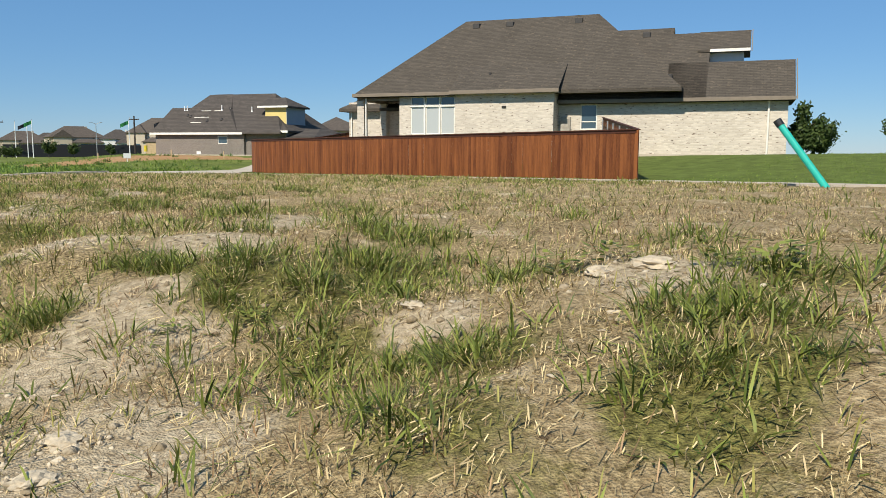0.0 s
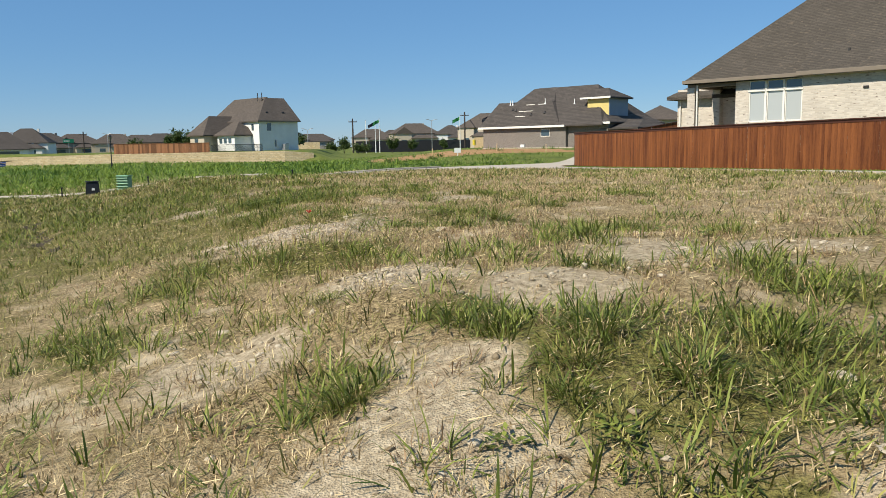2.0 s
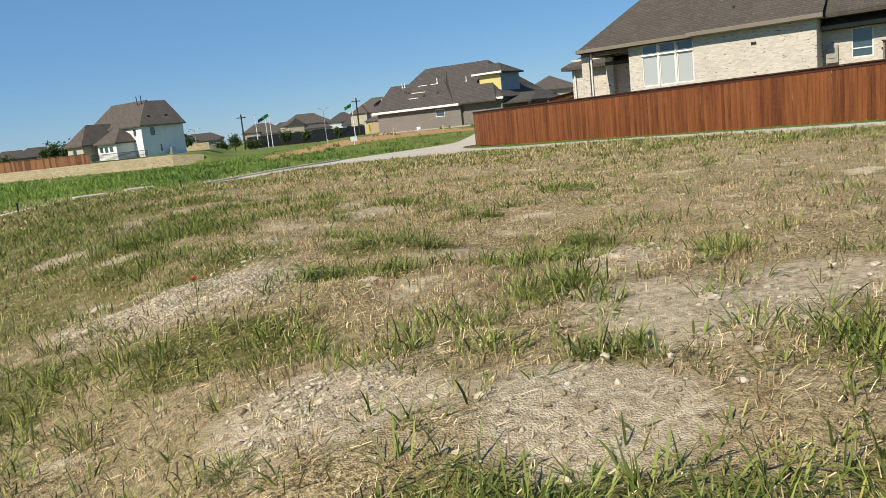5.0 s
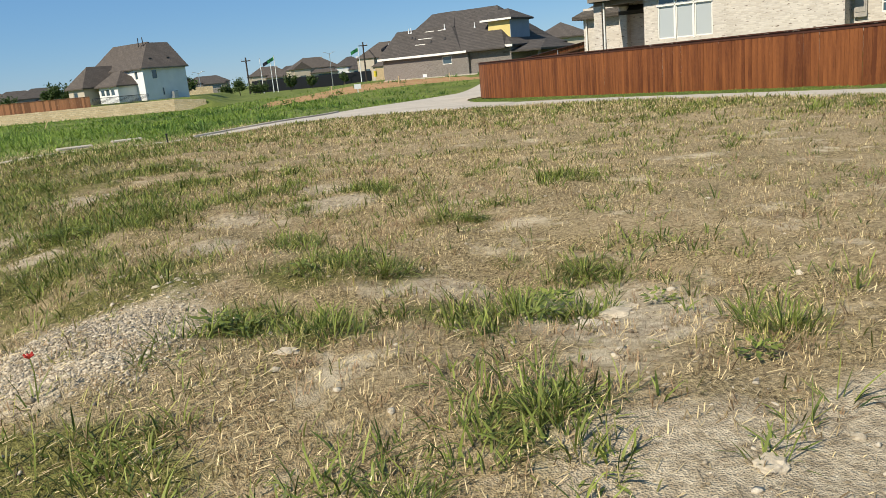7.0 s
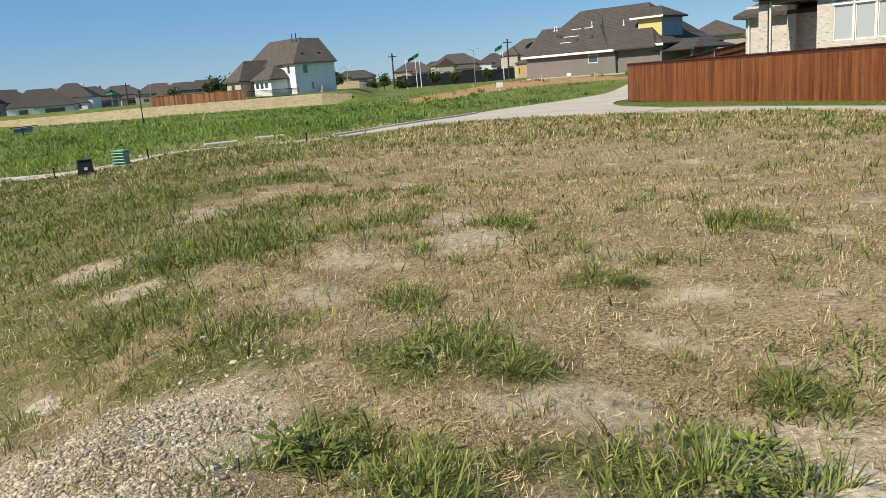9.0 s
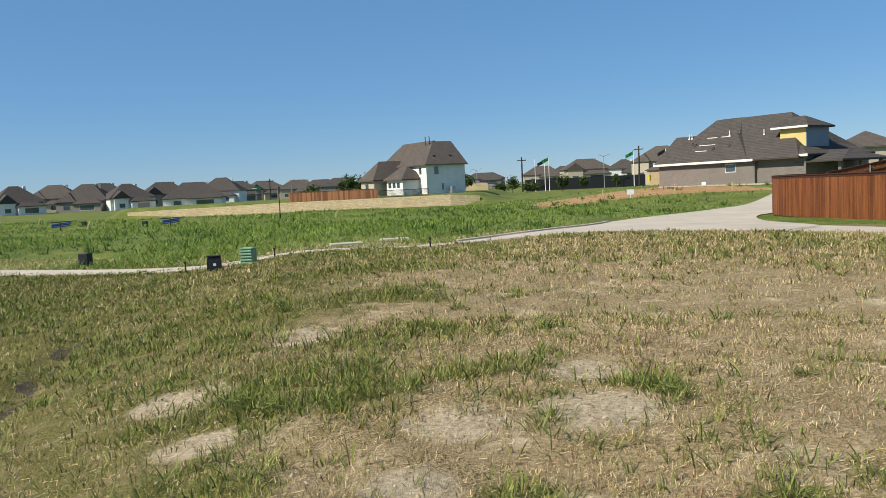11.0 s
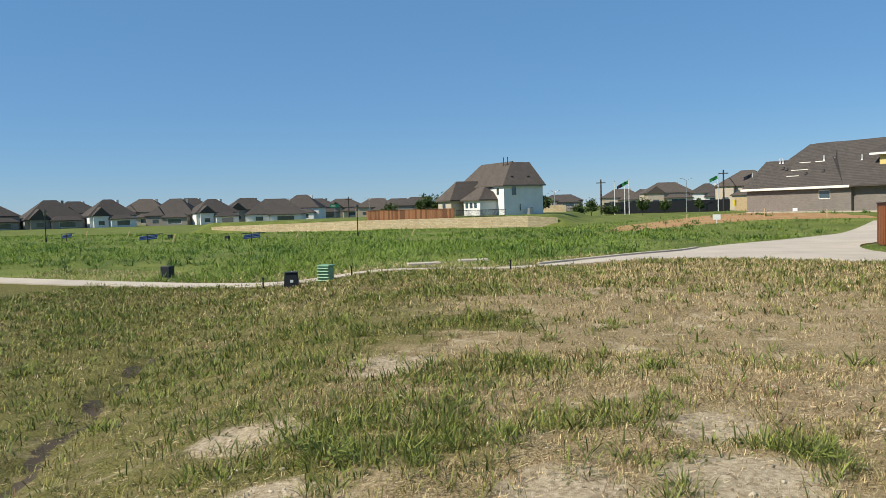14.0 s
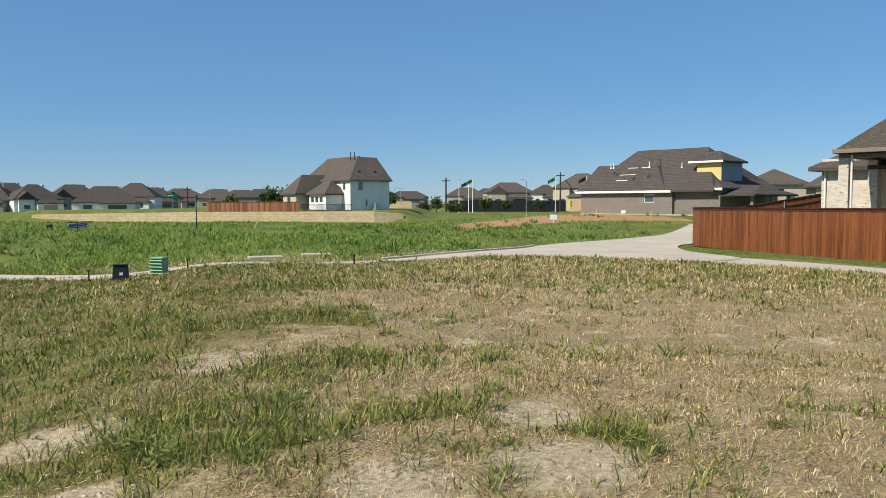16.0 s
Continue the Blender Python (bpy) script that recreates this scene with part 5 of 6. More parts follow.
for i, (b, d, h, sp) in enumerate(((1.15, 200, 4.2, 2.0), (-2.4, 200, 4.0, 2.2), (-5.9, 170, 4.0, 2.0), (2.7, 215, 3.6, 1.5), (5.0, 220, 3.6, 1.3), (-14.5, 170, 4.5, 2.0), (-13.6, 175, 4.2, 2.2), (-17.0, 220, 4.8, 2.4), (-3.3, 210, 3.0, 2.4), (0.4, 240, 3.2, 2.6), (-1.0, 210, 2.6, 2.6))):
    x, y = at_bearing(b, d)
    tree(x, y, float(plain_land(x, y)), h, sp, 900, "young leafy street tree far beyond the field", 20 + i, "far street trees", leaf=0.3, trunk=0.12)
for i, (u, c, h, sp, n) in enumerate(((8.1, 37.2, 2.4, 0.75, 4200), (9.0, 39.5, 1.9, 0.9, 3000), (13.4, 44, 2.2, 0.9, 1500), (15.6, 50, 2.4, 1.0, 1300), (19.5, 58, 2.8, 1.2, 1300))):
    x, y = HU[0] * u + HN[0] * c, HU[1] * u + HN[1] * c
    tree(x, y, float(plain_land(x, y)), h, sp, n, "dense dark green shrub beside the house" if i < 2 else "young leafy yard tree", 60 + i, leaf=0.12, trunk=0.05, low=0.12 if i < 2 else 0.4)
tree(HU[0] * 12.6 + HN[0] * 31, HU[1] * 12.6 + HN[1] * 31, -0.1, 6.2, 1.6, 420, "slender sparse young tree in the front yard", 90, leaf=0.10, trunk=0.05, sparse=1.6, low=0.5)

s = empty("drain_pipe", Matrix.Translation(pipe_foot), "bright teal plastic pipe leaning out of the soil", "pipe")
part("pipe", rod(bmesh.new(), (0.12, 0.0, -0.15), (-0.28, 1.05, 1.33), 0.075, n=16), TEAL, s)
part("cap", rod(bmesh.new(), (-0.278, 1.045, 1.32), (-0.31, 1.125, 1.44), 0.09, n=16), BLACK_BOX, s, "black rubber cap")


# ---- grass ----
def strips(name, x, y, heading, length, width, lean, curl, material, label="", category="grass", foot=None, parent=None, stiff=False):
    """Grass blades as one mesh: each rises from its foot, leaning by lean from upright and bending over by curl along its length; stiff ones have one joint less."""
    n = len(x)
    z = foot if foot is not None else plain_land(x, y) + np.where(np.hypot(x, y - 2) < 33, bumps(x, y), 0)
    face = heading + np.pi / 2 + rng.normal(0, 0.5, n)
    cx, cy, cz = x.copy(), y.copy(), z - 0.012
    v = np.empty((n, 7, 3), np.float32)
    for i, (share, wide) in enumerate(((0.0, 0.75), (0.4, 1.0), (0.35, 0.75))):
        th = lean + curl * (0.0, 0.35, 0.75)[i]
        cx = cx + np.cos(heading) * np.sin(th) * length * share
        cy = cy + np.sin(heading) * np.sin(th) * length * share
        cz = cz + np.cos(th) * length * share
        sx, sy = np.cos(face) * width * wide / 2, np.sin(face) * width * wide / 2
        v[:, 2 * i] = np.stack([cx - sx, cy - sy, cz], -1)
        v[:, 2 * i + 1] = np.stack([cx + sx, cy + sy, cz], -1)
    th = lean + curl
    v[:, 6] = np.stack([cx + np.cos(heading) * np.sin(th) * length * 0.25, cy + np.sin(heading) * np.sin(th) * length * 0.25, cz + np.cos(th) * length * 0.25], -1)
    v[:, 2:, 2] = np.maximum(v[:, 2:, 2], (z + 0.004)[:, None])
    if stiff:
        v = v[:, [0, 1, 4, 5, 6]]
        loops = (np.arange(n)[:, None] * 5 + np.array([[0, 1, 3, 2, 2, 3, 4]])).ravel()
        sizes = np.tile([4, 3], n)
    else:
        loops = (np.arange(n)[:, None] * 7 + np.array([[0, 1, 3, 2, 2, 3, 5, 4, 4, 5, 6]])).ravel()
        sizes = np.tile([4, 4, 3], n)
    ob = new(name, np_mesh(name, v.reshape(-1, 3), loops, sizes, material))
    if parent:
        ob.parent = parent
        return ob
    return tagged(ob, label, category, kind="stuff")


def bunches(cx, cy, count, radius):
    """Feet and headings of blades that fan out from bunch centres."""
    ix = np.repeat(np.arange(len(cx)), count)
    a = rng.uniform(0, 2 * np.pi, len(ix))
    d = np.sqrt(rng.uniform(0, 1, len(ix))) * radius[ix]
    return ix, cx[ix] + d * np.cos(a), cy[ix] + d * np.sin(a), a + rng.normal(0, 0.7, len(ix))


def on_lot(px, py):
    """Inside the rough lot, short of the alley."""
    edge = np.interp(px, [-42, -15, -9, -3, 1.6, 5.0, 8.5, 11.6, 13.7, 16, 19], [31, 26.5, 26.3, 26.7, 28.1, 27.3, 25.0, 20.7, 12.9, 3.9, -8])
    return py < edge + 0.3


def scatter(n, close=0.62):
    """Feet over the lot: a share close to the walked line, the rest out to the alley."""
    m = int(n * close)
    ax = np.concatenate([1.2 + rng.standard_normal(m) * 2.6, rng.uniform(-1, 1, n - m) * 18.5 - 2.0])
    ay = np.concatenate([-6.9 + 15.5 * rng.uniform(0, 1, m) ** 1.1, -3 + 31 * rng.uniform(0, 1, n - m) ** 0.9])
    ok = on_lot(ax, ay) & (np.abs(ax - 1.5) < 5 + 0.75 * (ay + 7))
    return ax[ok], ay[ok]


def grown(px, py):
    """Coarser pieces where the lot is farther from the walked line."""
    return 1 + np.clip((np.hypot(px - 0.8, py + 2) - 5) / 12, 0, 1.8)


def chosen(ax, ay, share):
    keep = rng.uniform(0, 1, len(ax)) < share
    return ax[keep], ay[keep]


# dry stubble: short stiff stalks in small bunches
cx, cy = scatter(88000, 0.34)
cx, cy = chosen(cx, cy, np.clip(0.66 + 0.45 * vnoise(cx, cy, 1.3, 1) + 0.6 * vnoise(cx, cy, 4.0, 2), 0.03, 1) * (1 - 0.82 * bare(cx, cy)) * (1 - 0.75 * low_side(cx, cy)) * (1 - 0.35 * green(cx, cy)))
g = grown(cx, cy)
ix, px, py, a = bunches(cx, cy, rng.integers(3, 11, len(cx)), 0.022 * g ** 1.3 * rng.uniform(0.6, 1.7, len(cx)))
n = len(px)
strips("dry_grass", px, py, a, (0.022 + 0.045 * rng.uniform(0, 1, n)) * g[ix] ** 0.5 * (1 + 0.5 * sstep(8, 20, py)), 0.0040 * g[ix] ** 1.3 * rng.uniform(0.6, 1.5, n), np.abs(rng.normal(0.45, 0.45, n)), rng.uniform(0, 0.8, n), BLADE_DRY, "dry straw-coloured grass stubble over the lot", stiff=True)

# brownish dead bunches
cx, cy = scatter(9000, 0.5)
cx, cy = chosen(cx, cy, np.clip(0.35 + 0.8 * vnoise(cx, cy, 0.8, 5), 0.02, 1) * (1 - 0.8 * bare(cx, cy)))
g = grown(cx, cy)
ix, px, py, a = bunches(cx, cy, rng.integers(8, 22, len(cx)), 0.035 * g * rng.uniform(0.6, 1.6, len(cx)))
n = len(px)
strips("withered_grass", px, py, a, 0.075 * g[ix] ** 0.4 * rng.uniform(0.4, 1.3, n), 0.0042 * g[ix] ** 1.5 * rng.uniform(0.6, 1.4, n), np.abs(rng.normal(0.6, 0.4, n)), rng.uniform(0.1, 1.3, n), BLADE_DEAD, "withered reddish-brown grass bunches among the stubble", stiff=True)

# short olive grass, thick on the low side
cx, cy = scatter(66000, 0.30)
cx, cy = chosen(cx, cy, np.clip(0.10 + 0.30 * vnoise(cx, cy, 0.7, 7) + 0.30 * vnoise(cx, cy, 2.4, 8) + 0.5 * green(cx, cy) + 0.60 * low_side(cx, cy) + 0.22 * fringe(cx, cy), 0.03, 1) * (1 - 0.9 * bare(cx, cy)))
g = grown(cx, cy)
ix, px, py, a = bunches(cx, cy, rng.integers(4, 11, len(cx)), 0.05 * g * rng.uniform(0.5, 1.6, len(cx)))
n = len(px)
strips("olive_grass", px, py, a, 0.085 * g[ix] ** 0.3 * rng.uniform(0.4, 1.3, n), 0.0058 * g[ix] ** 1.5 * rng.uniform(0.6, 1.4, n), np.abs(rng.normal(0.45, 0.4, n)), rng.uniform(0.1, 1.2, n), BLADE_OLIVE, "short olive grass growing through the thatch", stiff=True)

# sprawling green grass in patches, and single plants between them
cx, cy = scatter(90000, 0.36)
thick = vnoise(cx, cy, 0.9, 12) + 0.8 * vnoise(cx, cy, 2.6, 11)
plants = np.clip(4 * vnoise(cx, cy, 1.7, 14) - 1.9, 0, 1)
cx, cy = chosen(cx, cy, np.clip(0.035 + 0.06 * thick + plants * (0.30 + 0.35 * fringe(cx, cy)) + 0.50 * green(cx, cy) * (0.8 + 0.7 * thick) + 0.36 * low_side(cx, cy) * (0.5 + 1.2 * thick) + 0.36 * fringe(cx, cy) * (0.45 + 1.4 * thick), 0.012, 1) * (1 - 0.95 * bare(cx, cy)))
g = grown(cx, cy)
size = 0.35 + 0.9 * rng.uniform(0, 1, len(cx)) ** 2
ix, px, py, a = bunches(cx, cy, (13 * size).astype(int).clip(4, 20), 0.055 * g ** 0.7 * size)
n = len(px)
strips("green_grass", px, py, a, 0.14 * size[ix] ** 0.5 * g[ix] ** 0.15 * rng.uniform(0.3, 1.3, n), 0.0072 * g[ix] ** 1.35 * rng.uniform(0.5, 1.4, n), np.abs(rng.normal(0.45, 0.38, n)), rng.uniform(0.1, 1.4, n), BLADE_GREEN, "scattered sprawling clumps of green grass")


# the tufts that stand out, each its own plant
def tuft_parts(seed):
    """The mesh of a tuft's green leaves and that of the dead ones round its foot."""
    out = []
    for n, r, ln, w, lean, curl, material in ((240 + 25 * seed, 0.14, 0.19, 0.0068, 0.5, 1.4, BLADE_GREEN), (150, 0.17, 0.12, 0.0036, 0.8, 0.9, BLADE_DRY)):
        a = rng.uniform(0, 2 * np.pi, n)
        d = r * np.sqrt(rng.uniform(0, 1, n)) * (1 + 0.5 * np.sin(2 * a + seed))
        ob = strips("foliage", d * np.cos(a), d * np.sin(a), a + rng.normal(0, 0.6, n), ln * rng.uniform(0.3, 1.2, n), w * rng.uniform(0.5, 1.3, n), np.abs(rng.normal(lean, 0.35, n)), curl * rng.uniform(0.2, 1.2, n), material, foot=np.zeros(n), parent=sun)
        out.append(ob.data)
        bpy.data.objects.remove(ob)
    return out


TUFTS = [tuft_parts(i) for i in range(5)]
TUFTS_AHEAD = ((1.04, 2.94, 1.0), (2.25, 2.88, 0.9), (2.42, 2.75, 0.7), (2.02, 4.84, 0.8), (3.86, 4.05, 0.9), (1.5, 1.5, 1.1), (1.34, 1.72, 0.9), (1.94, 5.18, 1.0), (1.12, 4.4, 0.9), (1.27, 7.06, 0.8), (2.33, 7.98, 0.7), (0.65, 10.5, 0.9), (-0.1, 9.47, 0.8), (2.07, 0.42, 1.2), (2.38, 0.3, 1.1), (2.2, 0.75, 0.9), (-0.44, 2.79, 0.8), (3.09, 5.54, 0.7), (2.7, 1.15, 0.9), (-1.15, 4.9, 1.0), (-0.3, 5.0, 0.9), (0.66, 0.85, 0.9), (1.08, 0.43, 0.9), (-2.67, 10.1, 1.2), (-1.2, 11.3, 1.2), (2.36, 1.57, 0.7))
TUFTS_NEAR = ((1.2, -3.25, 1.0), (1.4, -3.6, 1.1), (1.85, -3.3, 1.1), (0.31, -3.31, 0.9), (0.72, -2.75, 0.8), (1.53, -1.97, 0.55), (1.73, -1.0, 0.8), (2.93, -0.5, 0.9), (1.2, -1.33, 0.6), (0.16, -2.16, 0.6), (2.36, -3.94, 0.7), (1.06, -3.44, 0.8), (0.9, -3.0, 0.8), (1.47, -5.0, 0.8), (1.1, -5.25, 0.8), (1.85, -5.6, 0.8), (2.25, -5.4, 0.9), (1.75, -3.75, 0.8), (1.0, -3.6, 0.7), (-0.24, -0.47, 0.7), (2.9, -5.0, 0.8))
for i, (x, y, k) in enumerate(TUFTS_AHEAD + TUFTS_NEAR):
    tuft = empty("grass_tuft", Matrix.Translation((x, y, land(x, y) - 0.01)) @ Matrix.Rotation(i * 1.7, 4, "Z") @ Matrix.Scale(0.85 * k, 4), "sprawling tuft of coarse green grass in dry soil", "grass tuft", "grass tufts")
    for name, me in zip(("foliage", "dead_foliage"), TUFTS[i % 5]):
        leaves = new(name, me)
        leaves.parent = tuft
        if name == "dead_foliage":
            leaves["label"] = "dry straw-coloured dead leaves"

# straw lying flat
px, py = scatter(150000, 0.62)
px, py = chosen(px, py, np.clip(0.6 + 0.5 * vnoise(px, py, 1.6, 21) + 0.5 * vnoise(px, py, 6.0, 22), 0.03, 1) * (1 - 0.6 * bare(px, py)) * (1 - 0.5 * low_side(px, py)))
n = len(px)
z = plain_land(px, py) + bumps(px, py)
a = rng.uniform(0, np.pi, n)
g = grown(px, py)
ln, w = 0.008 + 0.030 * rng.uniform(0, 1, n) ** 2, 0.0011 * g * rng.uniform(0.6, 1.5, n)
ex, ey, sx, sy = np.cos(a) * ln, np.sin(a) * ln, -np.sin(a) * w, np.cos(a) * w
lift = rng.uniform(0.004, 0.018, n)
drop = rng.uniform(0.002, 0.009, n)
v = np.empty((n, 4, 3), np.float32)
v[:, 0] = np.stack([px - ex - sx, py - ey - sy, z + drop], -1)
v[:, 1] = np.stack([px + ex - sx, py + ey - sy, z + lift], -1)
v[:, 2] = np.stack([px + ex + sx, py + ey + sy, z + lift + 0.002], -1)
v[:, 3] = np.stack([px - ex + sx, py - ey + sy, z + drop + 0.002], -1)
tagged(new("straw_litter", np_mesh("straw_litter", v.reshape(-1, 3), np.arange(4 * n), np.full(n, 4), BLADE_DRY)), "loose dead straw lying over the soil", "straw", kind="stuff")

# limestone chips and clods of dry soil
bm = bmesh.new()
bmesh.ops.create_icosphere(bm, subdivisions=1, radius=1)
ico = np.array([v.co[:] for v in bm.verts], np.float32)
tri = np.array([[v.index for v in f.verts] for f in bm.faces])
bm.free()


def lumps(name, px, py, size, material, label, category):
    """Small angular stones, each turned and squashed its own way, in one mesh."""
    n = len(px)
    z = plain_land(px, py) + bumps(px, py)
    scale = rng.uniform(0.5, 1.4, (n, 1, 3)) * np.array([1, 1, 0.6]) * size[:, None, None]
    v = ico[None] * scale * rng.uniform(0.6, 1.35, (n, len(ico), 1)) + np.stack([px, py, z + size * 0.12], -1)[:, None]
    loops = (np.arange(n)[:, None, None] * len(ico) + tri[None]).ravel()
    tagged(new(name, np_mesh(name, v.reshape(-1, 3), loops, np.full(n * len(tri), 3), material)), label, category, kind="stuff")


GRAVEL = np.array([(-0.1, 1.1, 0.55), (-0.45, 0.75, 0.5), (0.1, 0.35, 0.3), (-0.24, 0.5, 0.4), (0.46, -1.85, 0.35), (-0.9, 0.9, 0.3), (0.14, -4.75, 0.3)])
which = rng.choice(len(GRAVEL), 10000, p=[0.33, 0.25, 0.12, 0.14, 0.06, 0.06, 0.04])
px = GRAVEL[which, 0] + rng.standard_normal(10000) * GRAVEL[which, 2] * 0.5
py = GRAVEL[which, 1] + rng.standard_normal(10000) * GRAVEL[which, 2] * 0.5
lumps("gravel", px, py, 0.0035 + 0.011 * rng.uniform(0, 1, len(px)) ** 2.5, ROCK, "pale limestone chips heaped on the soil", "gravel")
px, py = scatter(30000, 0.85)
px, py = chosen(px, py, np.clip(0.07 + 0.9 * bare(px, py) + 0.2 * vnoise(px, py, 1.1, 31), 0, 1))
lumps("soil_clods", px, py, 0.004 + 0.020 * rng.uniform(0, 1, len(px)) ** 4, CLOD, "crumbs and clods of pale dry soil", "soil")


def rock(x, y, r, seed, flat=0.4):
    g = random.Random(seed)
    bm = bmesh.new()
    bmesh.ops.create_icosphere(bm, subdivisions=3, radius=r)
    for v in bm.verts:
        v.co *= 1 + 0.45 * noise.noise(v.co * (2.2 / r) + Vector((seed, 0, 0))) + 0.12 * noise.noise(v.co * (7 / r))
        v.co.z *= flat
        v.co.x *= 1.35
    solid("stone", bm, ROCK, Matrix.Translation((x, y, land(x, y) + r * 0.1)) @ Matrix.Rotation(g.uniform(0, 6), 4, "Z"), "pale flat limestone lump lying on the soil", "stone", "loose stones")


for i, (x, y, r) in enumerate(((-1.1, 2.2, 0.085), (-1.02, 2.12, 0.06), (2.42, -4.5, 0.06), (2.62, -4.62, 0.075), (1.62, -4.3, 0.04), (-0.9, 0.6, 0.04), (0.9, 0.1, 0.04), (2.5, 0.2, 0.07), (2.62, 0.42, 0.06), (2.3, 0.05, 0.05), (1.9, -3.6, 0.035), (2.2, -1.5, 0.045), (-0.4, -2.0, 0.03), (0.3, -4.7, 0.05), (0.22, -4.95, 0.045))):
    rock(x, y, r, i + 3)

# tall green weeds of the field across the alley
n = 270000
py = 27.6 + 96 * rng.uniform(0, 1, n) ** 1.9
px = rng.uniform(-1, 1, n) * (16 + 0.85 * py) + 0.03 * py - 6
road_left = np.interp(py, [28, 34.3, 41.3, 50.3, 74.7, 130], [-2.5, 2.4, 5.3, 9.9, 21, 40])
p = vnoise(px, py, 0.16, 41) + 0.7 * vnoise(px, py, 0.6, 42)
dirt = (py > 78) & (px > -2 + 0.1 * (py - 78))
kerb_line = np.interp(px, [-42, -15.3, -9.4, -2.4, 2.9], [32.4, 27.9, 27.6, 28.25, 34.4])
verge = 1 - sstep(0.3, 3.2, py - kerb_line) * 1.0
keep = (px < road_left) & (py > kerb_line) & (rng.uniform(0, 1, n) < np.clip(0.75 + 0.7 * p - 0.75 * verge * (px < -1), 0.04, 1)) & ~(dirt & (rng.uniform(0, 1, n) < 0.8)) & (py < 120.5)
px, py, p = px[keep], py[keep], p[keep]
n = len(px)
strips("field_grass", px, py, rng.uniform(0, 2 * np.pi, n), (0.25 + 0.15 * np.clip(p, -1, 1)) * rng.uniform(0.5, 1.25, n) * (1 + 0.25 * sstep(45, 100, py)), (0.013 + 0.00085 * py) * rng.uniform(0.5, 1.4, n), np.abs(rng.normal(0.65, 0.4, n)), rng.uniform(0.2, 1.6, n), BLADE_FIELD, "tall green weeds filling the empty field", stiff=True)
# dark leafy weeds along the edge of the field
n = 1500
py = 30 + 62 * rng.uniform(0, 1, n) ** 1.5
px = rng.uniform(-1, 1, n) * (12 + 0.8 * py) - 4
keep = (px < np.interp(py, [28, 34.3, 41.3, 50.3, 74.7, 130], [-2.5, 2.4, 5.3, 9.9, 21, 40]) - 0.4) & (py > np.interp(px, [-42, -15.3, -9.4, -2.4, 2.9], [34.0, 29.9, 30.2, 31.0, 35.4])) & (vnoise(px, py, 0.14, 51) > -0.05)
px, py = px[keep], py[keep]
ix, px, py, a = bunches(px, py, rng.integers(18, 42, len(px)), rng.uniform(0.12, 0.45, len(px)))
n = len(px)
strips("leafy_weeds", px, py, a, rng.uniform(0.15, 0.5, n), (0.022 + 0.0006 * py) * rng.uniform(0.6, 1.4, n), np.abs(rng.normal(0.5, 0.4, n)), rng.uniform(0.2, 1.6, n), BLADE_WEED, "dark leafy weeds standing in the field", stiff=True)
# dry verge between the alley and the field
n = 16000
px = rng.uniform(-26, 0.5, n)
py = np.interp(px, [-42, -15.3, -9.4, -2.4, 2.9], [32.4, 27.9, 27.6, 28.25, 34.4]) + rng.uniform(0.05, 3.0, n)
strips("verge_grass", px, py, rng.uniform(0, 6.28, n), rng.uniform(0.05, 0.18, n), 0.016 * rng.uniform(0.6, 1.4, n), np.abs(rng.normal(0.7, 0.4, n)), rng.uniform(0.2, 1.3, n), BLADE_DRY, "dry tan grass on the verge of the alley", stiff=True)

# mown lawn round the fence and before the house
n = 60000
uf = rng.uniform(-40, 12, n)
cf = 18.2 + rng.uniform(0, 1, n) ** 1.4 * 18
px, py = FU[0] * uf + FN[0] * cf, FU[1] * uf + FN[1] * cf
lawn = (np.interp(py, [-8, 4.4, 13.4, 22.3, 27.2, 33, 39.5, 46], [20.4, 17.4, 15.1, 12.7, 10.6, 10.0, 11.4, 14.5]) < px - 0.05)
front = (cf < 20.45) | (uf > -8)
px, py = px[lawn & front], py[lawn & front]
n = len(px)
strips("lawn_grass", px, py, rng.uniform(0, 6.28, n), rng.uniform(0.03, 0.075, n), np.full(n, 0.016), np.abs(rng.normal(0.5, 0.3, n)), rng.uniform(0, 1, n), BLADE_FIELD, "short mown green lawn along the fence", stiff=True)


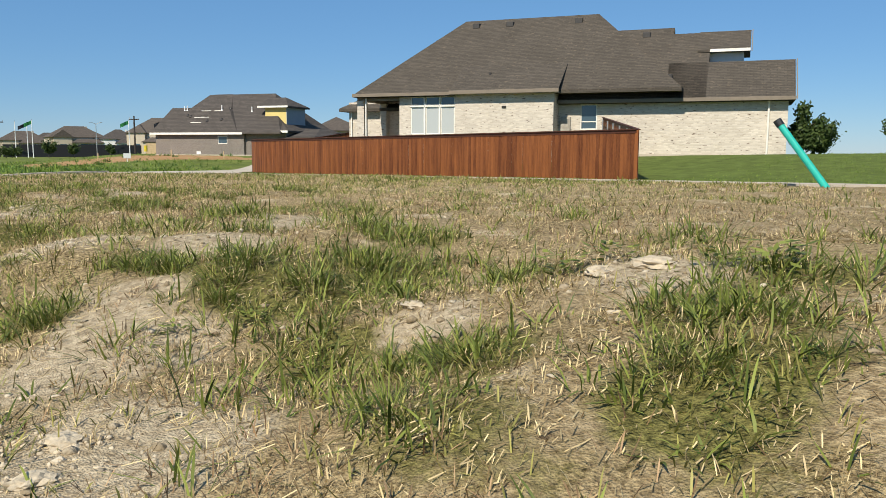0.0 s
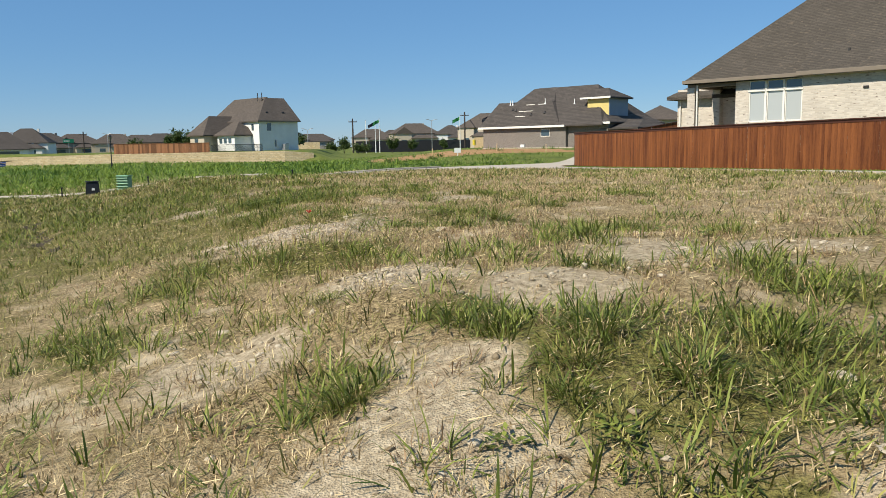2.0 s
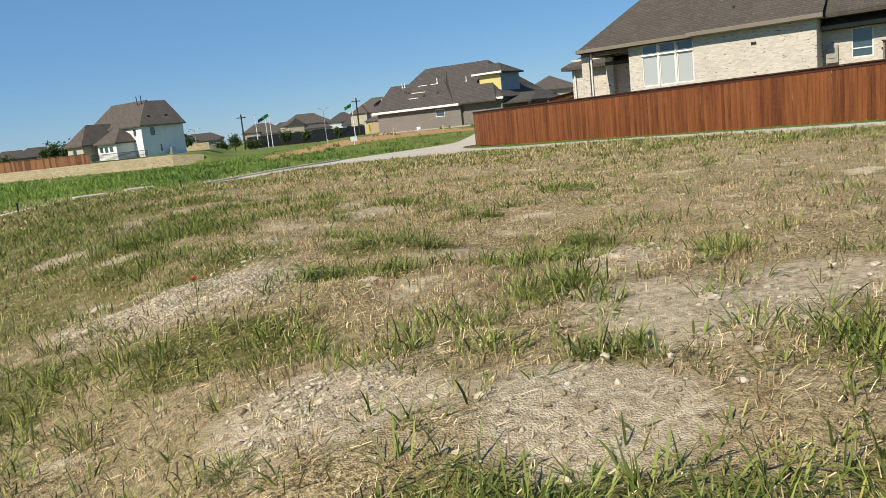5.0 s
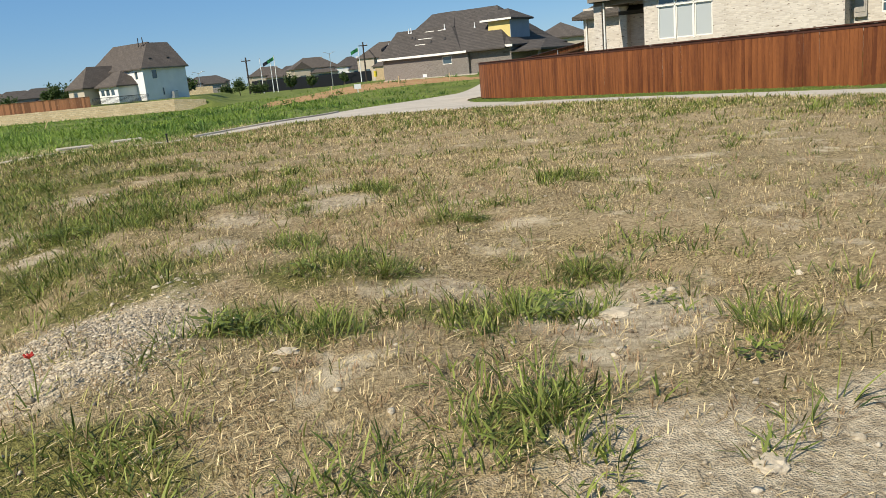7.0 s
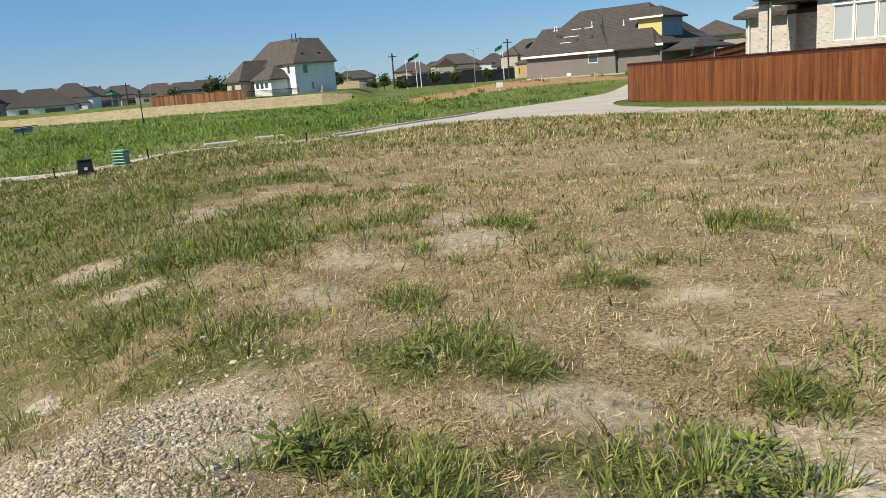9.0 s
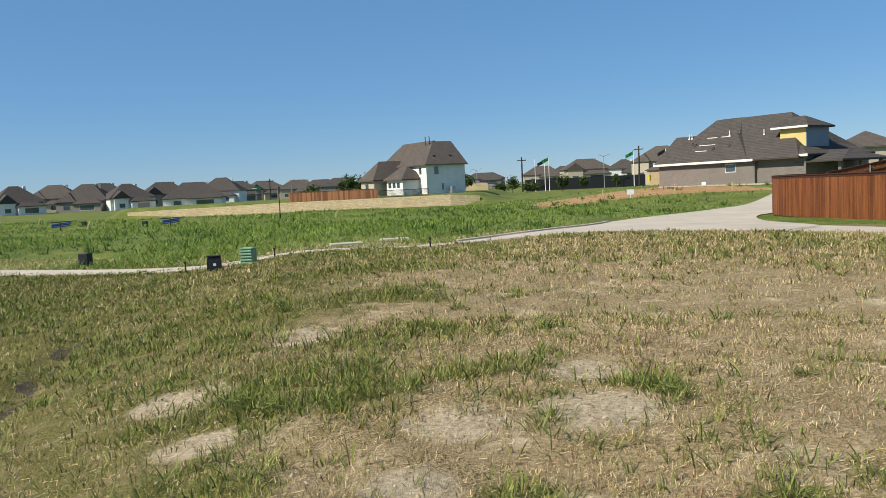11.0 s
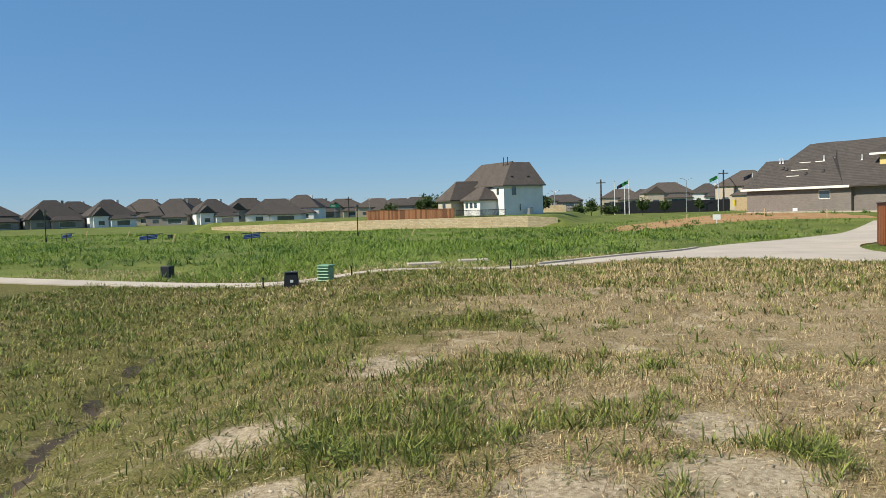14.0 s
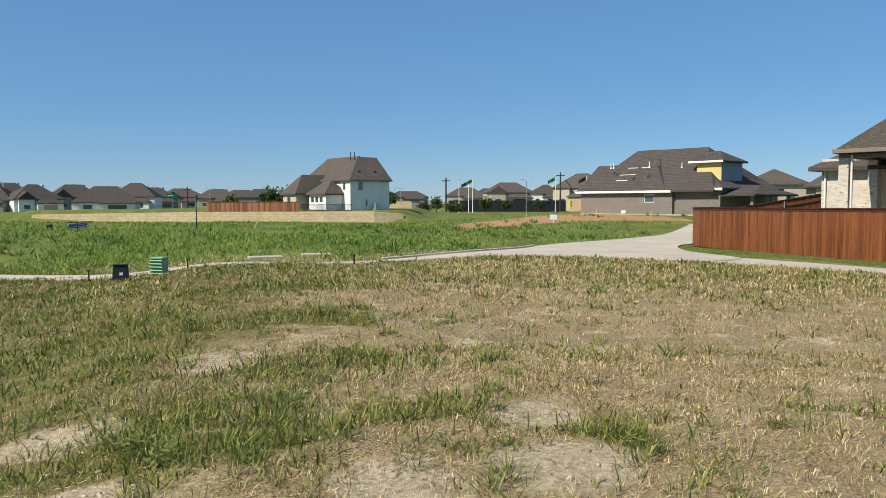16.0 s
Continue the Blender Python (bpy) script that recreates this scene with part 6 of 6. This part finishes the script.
# broad-leaved weeds and one red flower
def weed(x, y, k, seed):
    g = np.random.default_rng(seed)
    n = 46
    a = g.uniform(0, 2 * np.pi, n)
    d = 0.16 * np.sqrt(g.uniform(0, 1, n))
    c = np.stack([d * np.cos(a), d * np.sin(a), g.uniform(0.02, 0.12, n)], -1)
    out = np.stack([np.cos(a), np.sin(a), g.uniform(-0.2, 0.5, n)], -1) * g.uniform(0.02, 0.05, (n, 1))
    side = np.stack([-np.sin(a), np.cos(a), g.uniform(-0.3, 0.3, n)], -1) * g.uniform(0.010, 0.022, (n, 1))
    v = np.stack([c - out, c + side, c + out, c - side], 1)
    me = np_mesh("weed", v.reshape(-1, 3), np.arange(4 * n), np.full(n, 4), BLADE_GREEN)
    ob = new("weed", me)
    ob.matrix_world = Matrix.Translation((x, y, land(x, y))) @ Matrix.Scale(0.7 * k, 4)
    tagged(ob, "low broad-leaved green weed on dry soil", "weed", "broad-leaved weeds", "stuff")


for i, (x, y, k) in enumerate(((2.36, -4.3, 1.3), (2.6, -4.35, 1.2), (2.9, -5.0, 1.4), (2.75, -4.85, 1.0), (0.55, 0.8, 1.2), (0.7, 0.7, 1.0), (2.3, 0.6, 1.2), (2.15, 0.3, 1.0), (2.65, -0.75, 0.8), (1.05, -3.9, 0.7), (0.75, -3.85, 0.6), (1.0, 1.6, 1.0), (2.45, 2.8, 0.9), (1.95, 4.95, 0.9), (-1.3, 5.0, 1.2), (-1.0, 4.7, 1.1), (2.75, 0.25, 0.8))):
    weed(x, y, k, 300 + i)

flower = empty("flower", on_land(-0.12, 0.05), "small red wildflower in the gravel", "flower")
part("stem", rods(((0, 0, -0.02), (0.01, 0, 0.13), 0.003), ((0.01, 0, 0.13), (0.0, 0.01, 0.2), 0.0025), n=5), BLADE_GREEN, flower)
bm = bmesh.new()
for i in range(6):
    a = i * 1.05
    rod(bm, (0, 0.01, 0.19), (0.02 * math.cos(a), 0.01 + 0.02 * math.sin(a), 0.205 + 0.006 * (i % 2)), 0.003, 0.005, 5)
part("petals", bm, mat("red_petal", (0.45, 0.03, 0.02), 0.5, noise_scale=30, fine=90, bump=0.0), flower, "red petals")
